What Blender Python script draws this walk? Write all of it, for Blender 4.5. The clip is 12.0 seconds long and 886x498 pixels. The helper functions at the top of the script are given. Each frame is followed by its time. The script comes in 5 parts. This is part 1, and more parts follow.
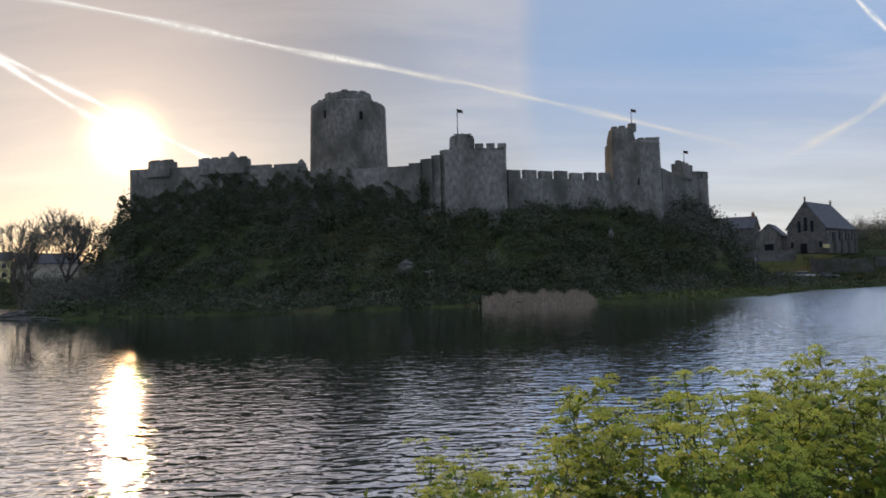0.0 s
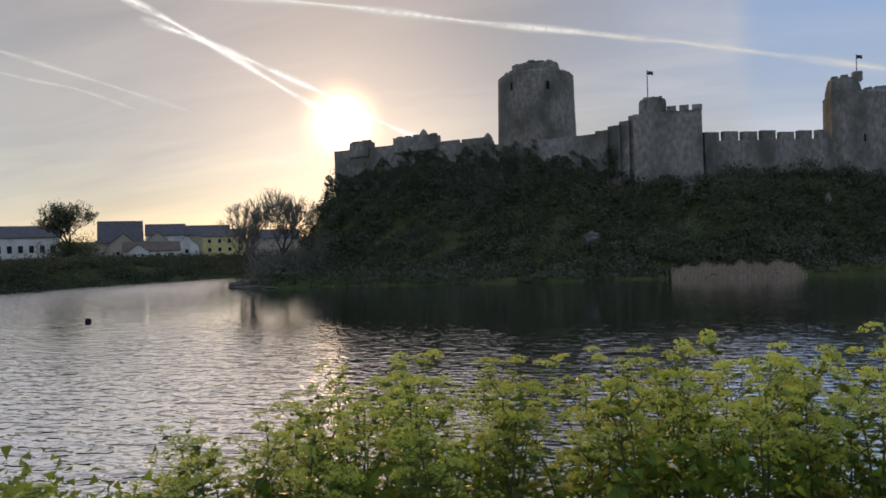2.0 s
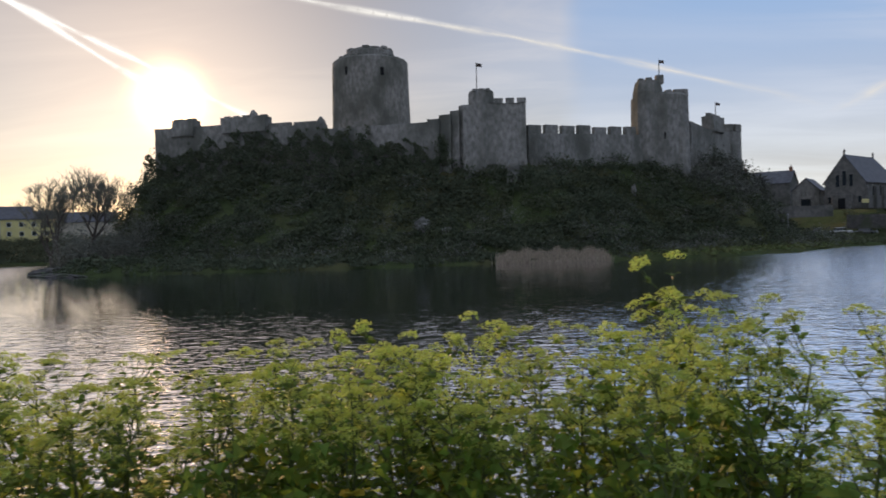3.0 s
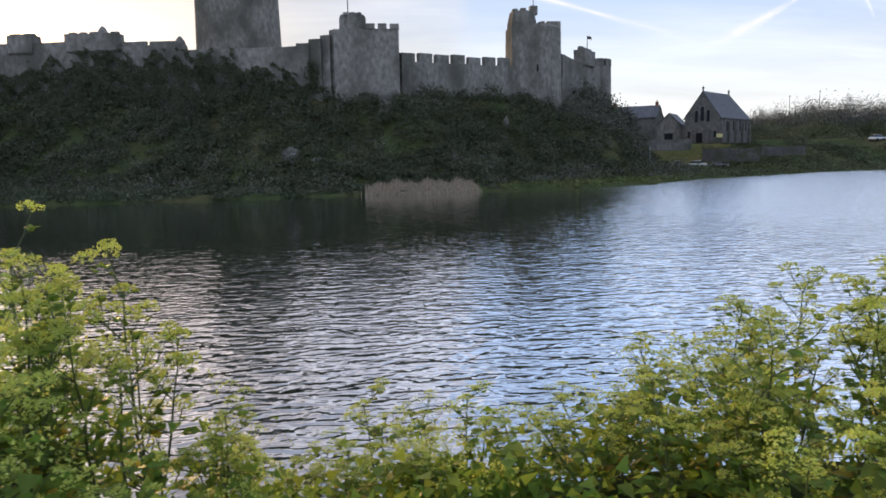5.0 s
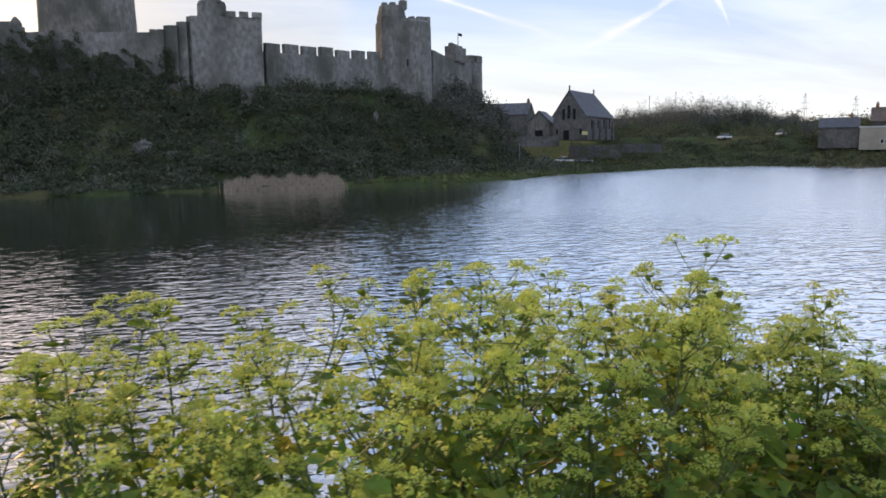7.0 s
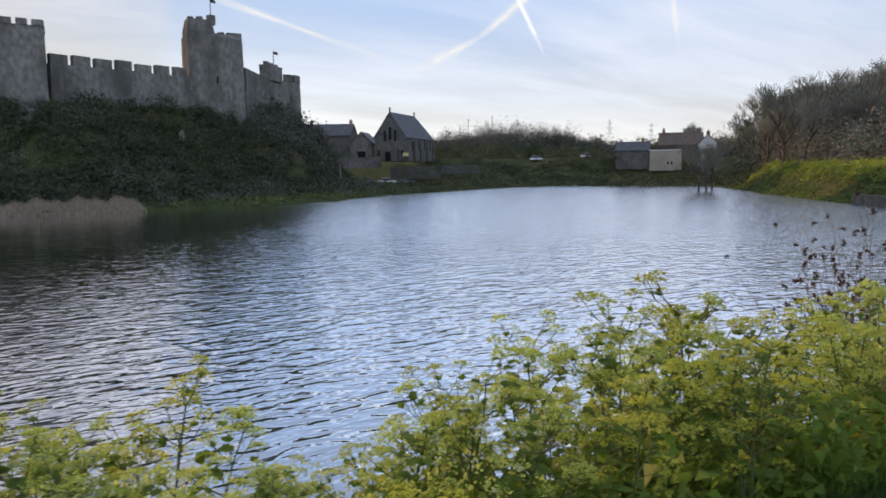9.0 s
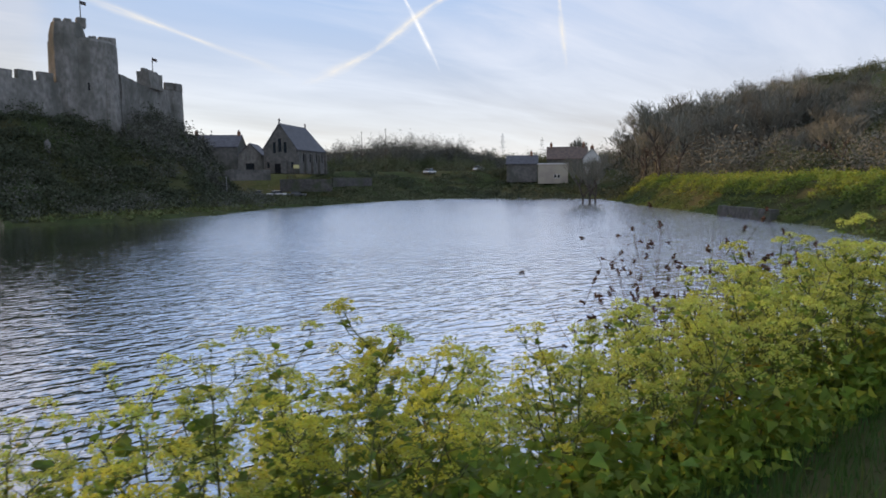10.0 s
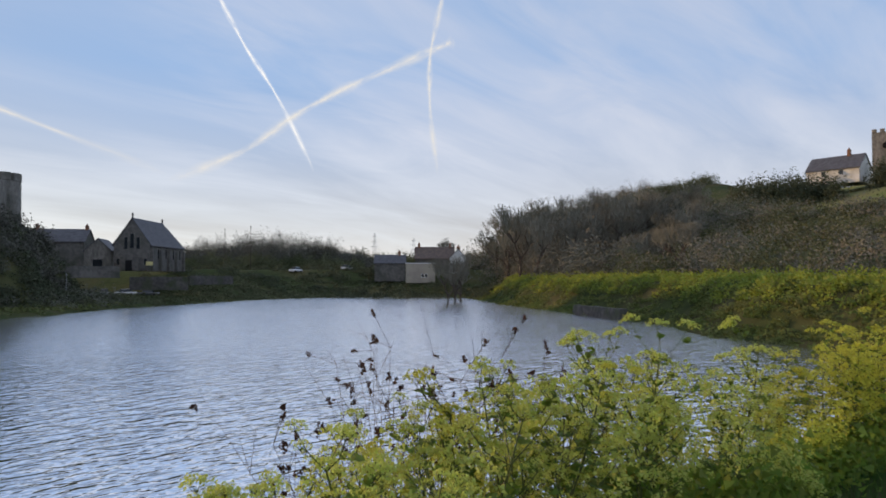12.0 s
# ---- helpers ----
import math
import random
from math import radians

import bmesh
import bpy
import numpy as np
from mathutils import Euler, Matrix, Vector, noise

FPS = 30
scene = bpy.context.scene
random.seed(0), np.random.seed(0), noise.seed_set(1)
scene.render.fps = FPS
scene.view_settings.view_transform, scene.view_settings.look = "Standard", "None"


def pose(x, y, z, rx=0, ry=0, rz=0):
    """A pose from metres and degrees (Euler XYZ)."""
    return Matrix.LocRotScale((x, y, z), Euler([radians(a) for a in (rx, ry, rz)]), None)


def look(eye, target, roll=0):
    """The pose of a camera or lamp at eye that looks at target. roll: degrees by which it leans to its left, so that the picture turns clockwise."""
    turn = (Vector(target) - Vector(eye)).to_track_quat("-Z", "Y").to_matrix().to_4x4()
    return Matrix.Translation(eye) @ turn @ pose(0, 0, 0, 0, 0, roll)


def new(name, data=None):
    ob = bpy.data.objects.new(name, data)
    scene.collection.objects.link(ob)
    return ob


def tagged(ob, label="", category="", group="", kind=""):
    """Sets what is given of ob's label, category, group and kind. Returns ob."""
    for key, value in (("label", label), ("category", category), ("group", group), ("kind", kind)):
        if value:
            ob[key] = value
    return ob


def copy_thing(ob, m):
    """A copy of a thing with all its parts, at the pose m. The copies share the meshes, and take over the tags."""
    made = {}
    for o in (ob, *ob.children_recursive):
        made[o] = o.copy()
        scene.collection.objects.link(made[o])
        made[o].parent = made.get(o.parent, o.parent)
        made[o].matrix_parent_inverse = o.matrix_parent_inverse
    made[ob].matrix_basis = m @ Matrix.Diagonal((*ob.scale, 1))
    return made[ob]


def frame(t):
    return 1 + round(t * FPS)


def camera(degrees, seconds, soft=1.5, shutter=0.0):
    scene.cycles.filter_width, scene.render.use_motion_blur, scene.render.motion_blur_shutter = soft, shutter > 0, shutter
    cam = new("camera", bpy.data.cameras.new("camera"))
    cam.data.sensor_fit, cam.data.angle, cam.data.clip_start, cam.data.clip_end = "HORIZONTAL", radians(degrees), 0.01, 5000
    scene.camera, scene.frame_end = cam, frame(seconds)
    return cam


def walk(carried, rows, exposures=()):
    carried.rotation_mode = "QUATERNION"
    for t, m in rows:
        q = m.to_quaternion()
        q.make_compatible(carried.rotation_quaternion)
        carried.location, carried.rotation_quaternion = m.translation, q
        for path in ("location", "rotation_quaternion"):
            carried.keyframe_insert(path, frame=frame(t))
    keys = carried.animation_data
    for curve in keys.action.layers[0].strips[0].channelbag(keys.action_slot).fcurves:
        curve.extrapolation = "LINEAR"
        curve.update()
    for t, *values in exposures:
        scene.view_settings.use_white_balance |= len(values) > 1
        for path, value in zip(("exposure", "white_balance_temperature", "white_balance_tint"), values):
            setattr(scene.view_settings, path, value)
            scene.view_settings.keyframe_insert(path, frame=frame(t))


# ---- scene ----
cam = camera(65.7, 12.0, soft=1.7, shutter=0.12)


def aim(t, x, y, z, yaw, pitch, roll):
    """A row of the walk: the heading is clockwise from +y, the pitch upwards."""
    return t, pose(x, y, z, 90 + pitch, 0, -yaw) @ pose(0, 0, 0, 0, 0, roll)


walk(cam, [
    aim(0, 0.00, -0.00, 1.55, 0.00, 1.72, -1.45),
    aim(0.5, 0.58, 0.04, 1.55, -7.78, 0.33, -1.52),
    aim(1, 1.16, 0.09, 1.55, -13.02, 0.41, -1.64),
    aim(1.5, 1.73, 0.14, 1.55, -15.92, 0.37, -1.78),
    aim(2, 2.30, 0.20, 1.54, -16.68, -0.18, -1.93),
    aim(2.5, 2.87, 0.29, 1.54, -13.55, -1.21, -1.63),
    aim(3, 3.47, 0.40, 1.55, -3.46, -1.81, -1.63),
    aim(3.5, 4.10, 0.52, 1.55, 3.29, -2.62, -1.23),
    aim(5.5, 6.75, 0.96, 1.56, 5.63, -8.63, -1.14),
    aim(6, 7.44, 1.06, 1.56, 6.70, -8.70, -1.13),
    aim(6.5, 8.14, 1.13, 1.55, 12.00, -8.59, -0.86),
    aim(8.5, 10.99, 1.25, 1.55, 21.16, -7.38, -0.58),
    aim(9, 11.65, 1.26, 1.58, 28.75, -6.83, -0.61),
    aim(9.5, 12.29, 1.23, 1.54, 32.45, -6.34, -0.52),
    aim(10, 12.93, 1.18, 1.55, 37.25, -5.86, -0.49),
    aim(10.5, 13.53, 1.12, 1.56, 41.51, -5.14, -0.40),
    aim(11, 14.10, 1.11, 1.55, 48.66, -1.63, -0.17),
    aim(11.5, 14.60, 1.24, 1.54, 52.30, 0.04, -0.06),
    aim(12, 15.07, 1.38, 1.55, 47.81, 2.34, -0.10),
], exposures=[(0, 0.0), (2, -0.1), (3.5, 0.25), (5.5, 0.65), (6.5, 0.65), (9, 0.42), (10.5, 0.3), (12, 0.15)])

# ---- light: a low sun through thin cirrus, and the sky ----
SUN_AZ, SUN_EL = -24.7, 10.4
SUN_DIR = Vector((math.sin(radians(SUN_AZ)) * math.cos(radians(SUN_EL)), math.cos(radians(SUN_AZ)) * math.cos(radians(SUN_EL)), math.sin(radians(SUN_EL))))
sun = new("sun", bpy.data.lights.new("sun", "SUN"))
sun.data.energy, sun.data.angle, sun.data.color = 2.6, radians(0.9), (1.0, 0.60, 0.27)
sun.matrix_world = look(SUN_DIR * 50, (0, 0, 0))


def sky_world():
    """Nishita sky, with a veil of cirrus and the bright aureole that the sun makes in it."""
    w = bpy.data.worlds.new("sky")
    w.use_nodes = True
    nt = w.node_tree
    nt.nodes.clear()
    N, L = nt.nodes.new, nt.links.new

    def val(op, a, b=None, clamp=False):
        n = N("ShaderNodeMath")
        n.operation, n.use_clamp = op, clamp
        for i, v in enumerate((a, b)):
            if v is None:
                continue
            if isinstance(v, (int, float)):
                n.inputs[i].default_value = v
            else:
                L(v, n.inputs[i])
        return n.outputs[0]

    out = N("ShaderNodeOutputWorld")
    sky = N("ShaderNodeTexSky")
    sky.sky_type, sky.sun_disc = "NISHITA", False
    sky.sun_elevation, sky.sun_rotation = radians(SUN_EL), radians(SUN_AZ)
    sky.air_density, sky.dust_density, sky.ozone_density = 0.9, 0.3, 2.0
    b1 = N("ShaderNodeBackground")
    b1.inputs[1].default_value = 0.05
    pinker = N("ShaderNodeMix")
    pinker.data_type, pinker.blend_type = "RGBA", "MULTIPLY"
    pinker.inputs[0].default_value, pinker.inputs[7].default_value = 1.0, (1.0, 0.90, 0.90, 1)
    L(sky.outputs[0], pinker.inputs[6])
    L(pinker.outputs[2], b1.inputs[0])
    tc = N("ShaderNodeTexCoord")
    sep = N("ShaderNodeSeparateXYZ")
    L(tc.outputs["Generated"], sep.inputs[0])
    up = val("ADD", val("MAXIMUM", sep.outputs[2], 0.0), 0.16)
    comb = N("ShaderNodeCombineXYZ")
    L(val("DIVIDE", sep.outputs[0], up), comb.inputs[0])
    L(val("DIVIDE", sep.outputs[1], up), comb.inputs[1])
    mp = N("ShaderNodeMapping")
    mp.inputs["Rotation"].default_value = (0, 0, radians(32))
    mp.inputs["Scale"].default_value = (0.32, 0.95, 1)
    L(comb.outputs[0], mp.inputs[0])
    big = N("ShaderNodeTexNoise")
    big.inputs["Scale"].default_value, big.inputs["Detail"].default_value, big.inputs["Roughness"].default_value = 0.9, 5, 0.5
    big.inputs["Distortion"].default_value = 0.6
    L(mp.outputs[0], big.inputs["Vector"])
    fine = N("ShaderNodeTexNoise")
    fine.inputs["Scale"].default_value, fine.inputs["Detail"].default_value, fine.inputs["Roughness"].default_value = 3.2, 6, 0.6
    fine.inputs["Distortion"].default_value = 1.0
    L(mp.outputs[0], fine.inputs["Vector"])
    veil = N("ShaderNodeMapRange")
    veil.inputs[1].default_value, veil.inputs[2].default_value = 0.42, 0.60
    L(val("ADD", val("MULTIPLY", big.outputs[0], 0.72), val("MULTIPLY", fine.outputs[0], 0.28)), veil.inputs[0])
    dot = N("ShaderNodeVectorMath")
    dot.operation = "DOT_PRODUCT"
    L(tc.outputs["Generated"], dot.inputs[0])
    dot.inputs[1].default_value = SUN_DIR
    d = val("MAXIMUM", dot.outputs["Value"], 0.0)
    wide, mid, core = val("POWER", d, 5.0), val("POWER", d, 45.0), val("POWER", d, 2200.0)
    # veil: paler and pinker low down, deep blue higher, brightened overhead to lift the light below, warm and thicker
    # round the sun
    rise = N("ShaderNodeValToRGB")
    for k, (at, colour) in enumerate(((0.0, (0.58, 0.51, 0.525, 1)), (0.10, (0.57, 0.555, 0.615, 1)), (0.28, (0.33, 0.50, 0.80, 1)), (0.7, (0.50, 0.63, 0.86, 1)))):
        e = rise.color_ramp.elements[k] if k < 2 else rise.color_ramp.elements.new(at)
        e.position, e.color = at, colour
    L(sep.outputs[2], rise.inputs[0])
    white = N("ShaderNodeMix")
    white.data_type = "RGBA"
    # a bank of thicker cloud ends in a ragged upright edge; beyond it the blue is clear for a while
    azim = val("ADD", val("ARCTAN2", sep.outputs[0], sep.outputs[1]), val("MULTIPLY", val("SUBTRACT", fine.outputs[0], 0.5), 0.06))

    def between(v, lo, hi):
        r = N("ShaderNodeMapRange")
        r.interpolation_type = "SMOOTHSTEP"
        r.inputs[1].default_value, r.inputs[2].default_value = lo, hi
        L(v, r.inputs[0])
        return r.outputs[0]

    past = between(azim, radians(6.3), radians(9.0))
    gap = val("MULTIPLY", val("MULTIPLY", past, between(azim, radians(34), radians(18))), between(sep.outputs[2], 0.09, 0.2))
    bank = val("MULTIPLY", val("SUBTRACT", 1.0, past), val("MULTIPLY", between(azim, radians(-14), radians(2)), between(sep.outputs[2], 0.10, 0.22)))
    thick = val("MULTIPLY", val("ADD", val("MULTIPLY", veil.outputs[0], 0.85), val("MULTIPLY", bank, 0.6), True), val("SUBTRACT", 1.0, val("MULTIPLY", gap, 0.8)))
    L(thick, white.inputs[0])
    L(rise.outputs[0], white.inputs[6])
    white.inputs[7].default_value = (0.77, 0.775, 0.86, 1)
    tint = N("ShaderNodeMix")
    tint.data_type = "RGBA"
    L(val("MULTIPLY", val("MULTIPLY", wide, 1.5, True), val("SUBTRACT", 1.0, val("ADD", val("MULTIPLY", past, 0.55), val("MULTIPLY", bank, 0.35)))), tint.inputs[0])
    L(white.outputs[2], tint.inputs[6])
    warm = N("ShaderNodeMix")
    warm.data_type = "RGBA"
    L(veil.outputs[0], warm.inputs[0])
    warm.inputs[6].default_value, warm.inputs[7].default_value = (0.31, 0.255, 0.205, 1), (0.52, 0.425, 0.325, 1)
    L(warm.outputs[2], tint.inputs[7])
    b2 = N("ShaderNodeBackground")
    L(tint.outputs[2], b2.inputs[0])
    b2.inputs[1].default_value = 0.68
    b3 = N("ShaderNodeBackground")
    b3.inputs[0].default_value = (1.0, 0.61, 0.28, 1)
    L(val("ADD", val("MULTIPLY", mid, 0.2), val("MULTIPLY", core, 6.0)), b3.inputs[1])
    add1, add2 = N("ShaderNodeAddShader"), N("ShaderNodeAddShader")
    L(b1.outputs[0], add1.inputs[0]), L(b2.outputs[0], add1.inputs[1])
    L(add1.outputs[0], add2.inputs[0]), L(b3.outputs[0], add2.inputs[1])
    L(add2.outputs[0], out.inputs[0])
    scene.world = w


sky_world()

# ---- materials ----


def material(name, colour, rough=0.8, second=None, scale=1.0, detail=6, bump=0.0, bump_scale=None, metallic=0.0, vary=0.0,
             through_light=0.0, stretch=(1, 1, 1), stain=None, stain_scale=0.2, spec=0.3):
    """A procedural surface: two colours mixed by fine noise, large stains, relief, a variation from object to object (or leaf to leaf), and light that passes through leaves."""
    m = bpy.data.materials.new(name)
    m.use_nodes = True
    nt = m.node_tree
    N, L = nt.nodes.new, nt.links.new
    bsdf, out = nt.nodes["Principled BSDF"], nt.nodes["Material Output"]
    bsdf.inputs["Roughness"].default_value = rough
    bsdf.inputs["Metallic"].default_value = metallic
    bsdf.inputs["Specular IOR Level"].default_value = spec
    tc = N("ShaderNodeTexCoord")
    geo = N("ShaderNodeNewGeometry")
    mp = N("ShaderNodeMapping")
    mp.inputs["Scale"].default_value = stretch
    L(geo.outputs["Position"], mp.inputs[0])

    def noise_of(s, dt=detail):
        n = N("ShaderNodeTexNoise")
        n.inputs["Scale"].default_value, n.inputs["Detail"].default_value = s, dt
        L(mp.outputs[0], n.inputs["Vector"])
        return n.outputs[0]

    def mix(f, a, b):
        x = N("ShaderNodeMix")
        x.data_type = "RGBA"
        for v, i in ((f, 0), (a, 6), (b, 7)):
            if isinstance(v, (tuple, list)):
                x.inputs[i].default_value = (*v, 1)
            elif isinstance(v, (int, float)):
                x.inputs[i].default_value = v
            else:
                L(v, x.inputs[i])
        return x.outputs[2]

    def ramp(v, lo, hi):
        r = N("ShaderNodeMapRange")
        r.inputs[1].default_value, r.inputs[2].default_value = lo, hi
        L(v, r.inputs[0])
        return r.outputs[0]

    second = second or tuple(c * 0.7 for c in colour)
    col = mix(ramp(noise_of(scale), 0.35, 0.65), colour, second)
    if stain:
        col = mix(ramp(noise_of(stain_scale, 4), 0.45, 0.68), col, stain)
    if vary:
        hue = N("ShaderNodeHueSaturation")
        add = N("ShaderNodeMath")
        add.operation = "ADD"
        info = N("ShaderNodeObjectInfo")
        L(geo.outputs["Random Per Island"], add.inputs[0])
        L(info.outputs["Random"], add.inputs[1])
        r = N("ShaderNodeMapRange")
        r.inputs[2].default_value, r.inputs[3].default_value, r.inputs[4].default_value = 2.0, 1 - vary, 1 + vary
        L(add.outputs[0], r.inputs[0])
        L(r.outputs[0], hue.inputs["Value"])
        h = N("ShaderNodeMapRange")
        h.inputs[3].default_value, h.inputs[4].default_value = 0.5 - vary * 0.05, 0.5 + vary * 0.05
        L(geo.outputs["Random Per Island"], h.inputs[0])
        L(h.outputs[0], hue.inputs["Hue"])
        L(col, hue.inputs["Color"])
        col = hue.outputs[0]
    L(col, bsdf.inputs["Base Color"])
    if bump:
        bn = N("ShaderNodeBump")
        bn.inputs["Strength"].default_value, bn.inputs["Distance"].default_value = 0.8, bump
        L(noise_of(bump_scale or scale * 3), bn.inputs["Height"])
        L(bn.outputs[0], bsdf.inputs["Normal"])
    if through_light:
        tr = N("ShaderNodeBsdfTranslucent")
        L(col, tr.inputs[0])
        sh = N("ShaderNodeMixShader")
        sh.inputs[0].default_value = through_light
        L(bsdf.outputs[0], sh.inputs[1]), L(tr.outputs[0], sh.inputs[2])
        L(sh.outputs[0], out.inputs[0])
    return m


def water_material():
    """Dark pond water, with wind ripples in two directions and broad slicks that are calmer."""
    m = bpy.data.materials.new("pond_water")
    m.use_nodes = True
    nt = m.node_tree
    N, L = nt.nodes.new, nt.links.new
    geo = N("ShaderNodeNewGeometry")

    def waves(scale, turn, stretch, detail, distort=0.4):
        mp = N("ShaderNodeMapping")
        mp.inputs["Rotation"].default_value = (0, 0, radians(turn))
        mp.inputs["Scale"].default_value = (stretch, 1, 1)
        L(geo.outputs["Position"], mp.inputs[0])
        n = N("ShaderNodeTexNoise")
        n.inputs["Scale"].default_value, n.inputs["Detail"].default_value, n.inputs["Distortion"].default_value = scale, detail, distort
        n.inputs["Roughness"].default_value = 0.45
        L(mp.outputs[0], n.inputs["Vector"])
        return n.outputs[0]

    def val(op, a, b):
        n = N("ShaderNodeMath")
        n.operation = op
        for i, v in enumerate((a, b)):
            if isinstance(v, (int, float)):
                n.inputs[i].default_value = v
            else:
                L(v, n.inputs[i])
        return n.outputs[0]

    calm = N("ShaderNodeMapRange")
    calm.inputs[1].default_value, calm.inputs[2].default_value, calm.inputs[3].default_value, calm.inputs[4].default_value = 0.38, 0.62, 0.65, 1.0
    L(waves(0.035, 20, 0.6, 2), calm.inputs[0])
    # the far half lies in the lee of the castle rock and is calmer
    pos = N("ShaderNodeSeparateXYZ")
    L(geo.outputs["Position"], pos.inputs[0])
    lee = N("ShaderNodeMapRange")
    lee.inputs[1].default_value, lee.inputs[2].default_value, lee.inputs[3].default_value, lee.inputs[4].default_value = 14.0, 46.0, 1.0, 0.18
    open_side = val("ADD", val("MAXIMUM", val("SUBTRACT", pos.outputs[0], 12.0), 0.0), val("MAXIMUM", val("SUBTRACT", -38.0, pos.outputs[0]), 0.0))
    L(val("SUBTRACT", pos.outputs[1], val("MULTIPLY", open_side, 1.6)), lee.inputs[0])
    h = val("ADD", val("ADD", val("MULTIPLY", waves(2.3, 6, 0.46, 1, 0.7), 1.0), val("MULTIPLY", waves(5.2, -14, 0.6, 1), 0.32)), val("MULTIPLY", waves(0.6, 14, 0.5, 1), 0.35))
    h = val("MULTIPLY", val("MULTIPLY", h, calm.outputs[0]), lee.outputs[0])
    bn = N("ShaderNodeBump")
    bn.inputs["Strength"].default_value, bn.inputs["Distance"].default_value = 1.0, 0.12
    L(h, bn.inputs["Height"])
    body, gloss, mixer, fres = N("ShaderNodeBsdfDiffuse"), N("ShaderNodeBsdfGlossy"), N("ShaderNodeMixShader"), N("ShaderNodeFresnel")
    body.inputs[0].default_value = (0.022, 0.030, 0.032, 1)
    def between(v, lo, hi):
        r = N("ShaderNodeMapRange")
        r.interpolation_type = "SMOOTHSTEP"
        r.inputs[1].default_value, r.inputs[2].default_value = lo, hi
        L(v, r.inputs[0])
        return r.outputs[0]

    # away from the shelter of the castle the surface is ruffled by small ripples
    east = between(val("SUBTRACT", pos.outputs[0], val("MULTIPLY", pos.outputs[1], 0.3)), 2.0, 16.0)
    west = between(val("SUBTRACT", val("MULTIPLY", pos.outputs[0], -1.0), val("MULTIPLY", pos.outputs[1], 0.6)), -2.0, 10.0)
    ruffled = val("MULTIPLY", val("MAXIMUM", east, west), between(val("ADD", pos.outputs[1], val("MAXIMUM", pos.outputs[0], 0.0)), 22.0, 90.0))
    L(val("ADD", 0.03, val("MULTIPLY", ruffled, 0.17)), gloss.inputs["Roughness"])
    gloss.inputs["Color"].default_value = (0.97, 0.97, 1.0, 1)
    fres.inputs["IOR"].default_value = 1.34
    L(bn.outputs[0], gloss.inputs["Normal"]), L(bn.outputs[0], fres.inputs["Normal"])
    # reflectance raised well above real water's, to brighten the mirrored sky
    shine = val("MINIMUM", val("ADD", val("MULTIPLY", fres.outputs[0], 2.6), 0.44), 0.98)
    L(shine, mixer.inputs[0])
    L(body.outputs[0], mixer.inputs[1]), L(gloss.outputs[0], mixer.inputs[2])
    L(mixer.outputs[0], nt.nodes["Material Output"].inputs[0])
    return m


STONE = material("castle_stone", (0.27, 0.255, 0.235), 0.9, (0.15, 0.145, 0.13), 1.7, bump=0.22, bump_scale=2.6, stain=(0.10, 0.10, 0.085), stain_scale=0.22, stretch=(1, 1, 0.6))
STONE_DARK = material("weathered_stone", (0.18, 0.17, 0.155), 0.9, (0.11, 0.105, 0.10), 1.4, bump=0.08, bump_scale=2.5, stain=(0.08, 0.085, 0.07), stain_scale=0.3)
ROCK = material("limestone_rock", (0.20, 0.19, 0.175), 0.9, (0.09, 0.09, 0.08), 0.5, bump=0.3, bump_scale=0.9)
GROUND = material("bank_earth_and_grass", (0.062, 0.078, 0.032), 0.95, (0.042, 0.055, 0.024), 0.7, bump=0.06, bump_scale=6, stain=(0.085, 0.080, 0.040), stain_scale=0.09, spec=0.02)
WATER = water_material()

# ---- mesh helpers ----


def mesh_object(name, bm, mat, parent=None, smooth=False):
    me = bpy.data.meshes.new(name)
    bm.to_mesh(me)
    bm.free()
    me.materials.append(mat)
    if smooth:
        me.shade_smooth()
    ob = new(name, me)
    if parent:
        ob.parent = parent
    return ob


def part(name, bm, mat, parent, label="", smooth=False):
    return tagged(mesh_object(name, bm, mat, parent, smooth), label)


def array_mesh(name, verts, faces, mat, parent=None, smooth=False):
    """A mesh from computed arrays: vertices (n, 3) and faces (m, k)."""
    me = bpy.data.meshes.new(name)
    verts, faces = np.asarray(verts, np.float32), np.asarray(faces, np.int32)
    k = faces.shape[1]
    me.vertices.add(len(verts)), me.loops.add(faces.size), me.polygons.add(len(faces))
    me.vertices.foreach_set("co", verts.ravel())
    me.loops.foreach_set("vertex_index", faces.ravel())
    me.polygons.foreach_set("loop_start", np.arange(0, faces.size, k, dtype=np.int32))
    me.update(calc_edges=True)
    me.validate()
    me.materials.append(mat)
    if smooth:
        me.shade_smooth()
    ob = new(name, me)
    if parent:
        ob.parent = parent
    return ob


def anchor(name, x, y, z, label, category, turn=0, group="", kind=""):
    ob = new(name)
    ob.empty_display_size = 0.3
    ob.matrix_basis = pose(x, y, z, 0, 0, turn)
    return tagged(ob, label, category, group, kind)


def box(bm, x0, x1, y0, y1, z0, z1, taper=0.0):
    t = taper
    v = [bm.verts.new(p) for p in ((x0, y0, z0), (x1, y0, z0), (x1, y1, z0), (x0, y1, z0),
                                   (x0 + t, y0 + t, z1), (x1 - t, y0 + t, z1), (x1 - t, y1 - t, z1), (x0 + t, y1 - t, z1))]
    for f in ((3, 2, 1, 0), (4, 5, 6, 7), (0, 1, 5, 4), (1, 2, 6, 5), (2, 3, 7, 6), (3, 0, 4, 7)):
        bm.faces.new([v[i] for i in f])
    return v


def boxed(*dims, bevel=0.0, **kw):
    bm = bmesh.new()
    box(bm, *dims, **kw)
    if bevel:
        bmesh.ops.bevel(bm, geom=bm.edges[:], offset=bevel, segments=1, affect="EDGES")
    return bm


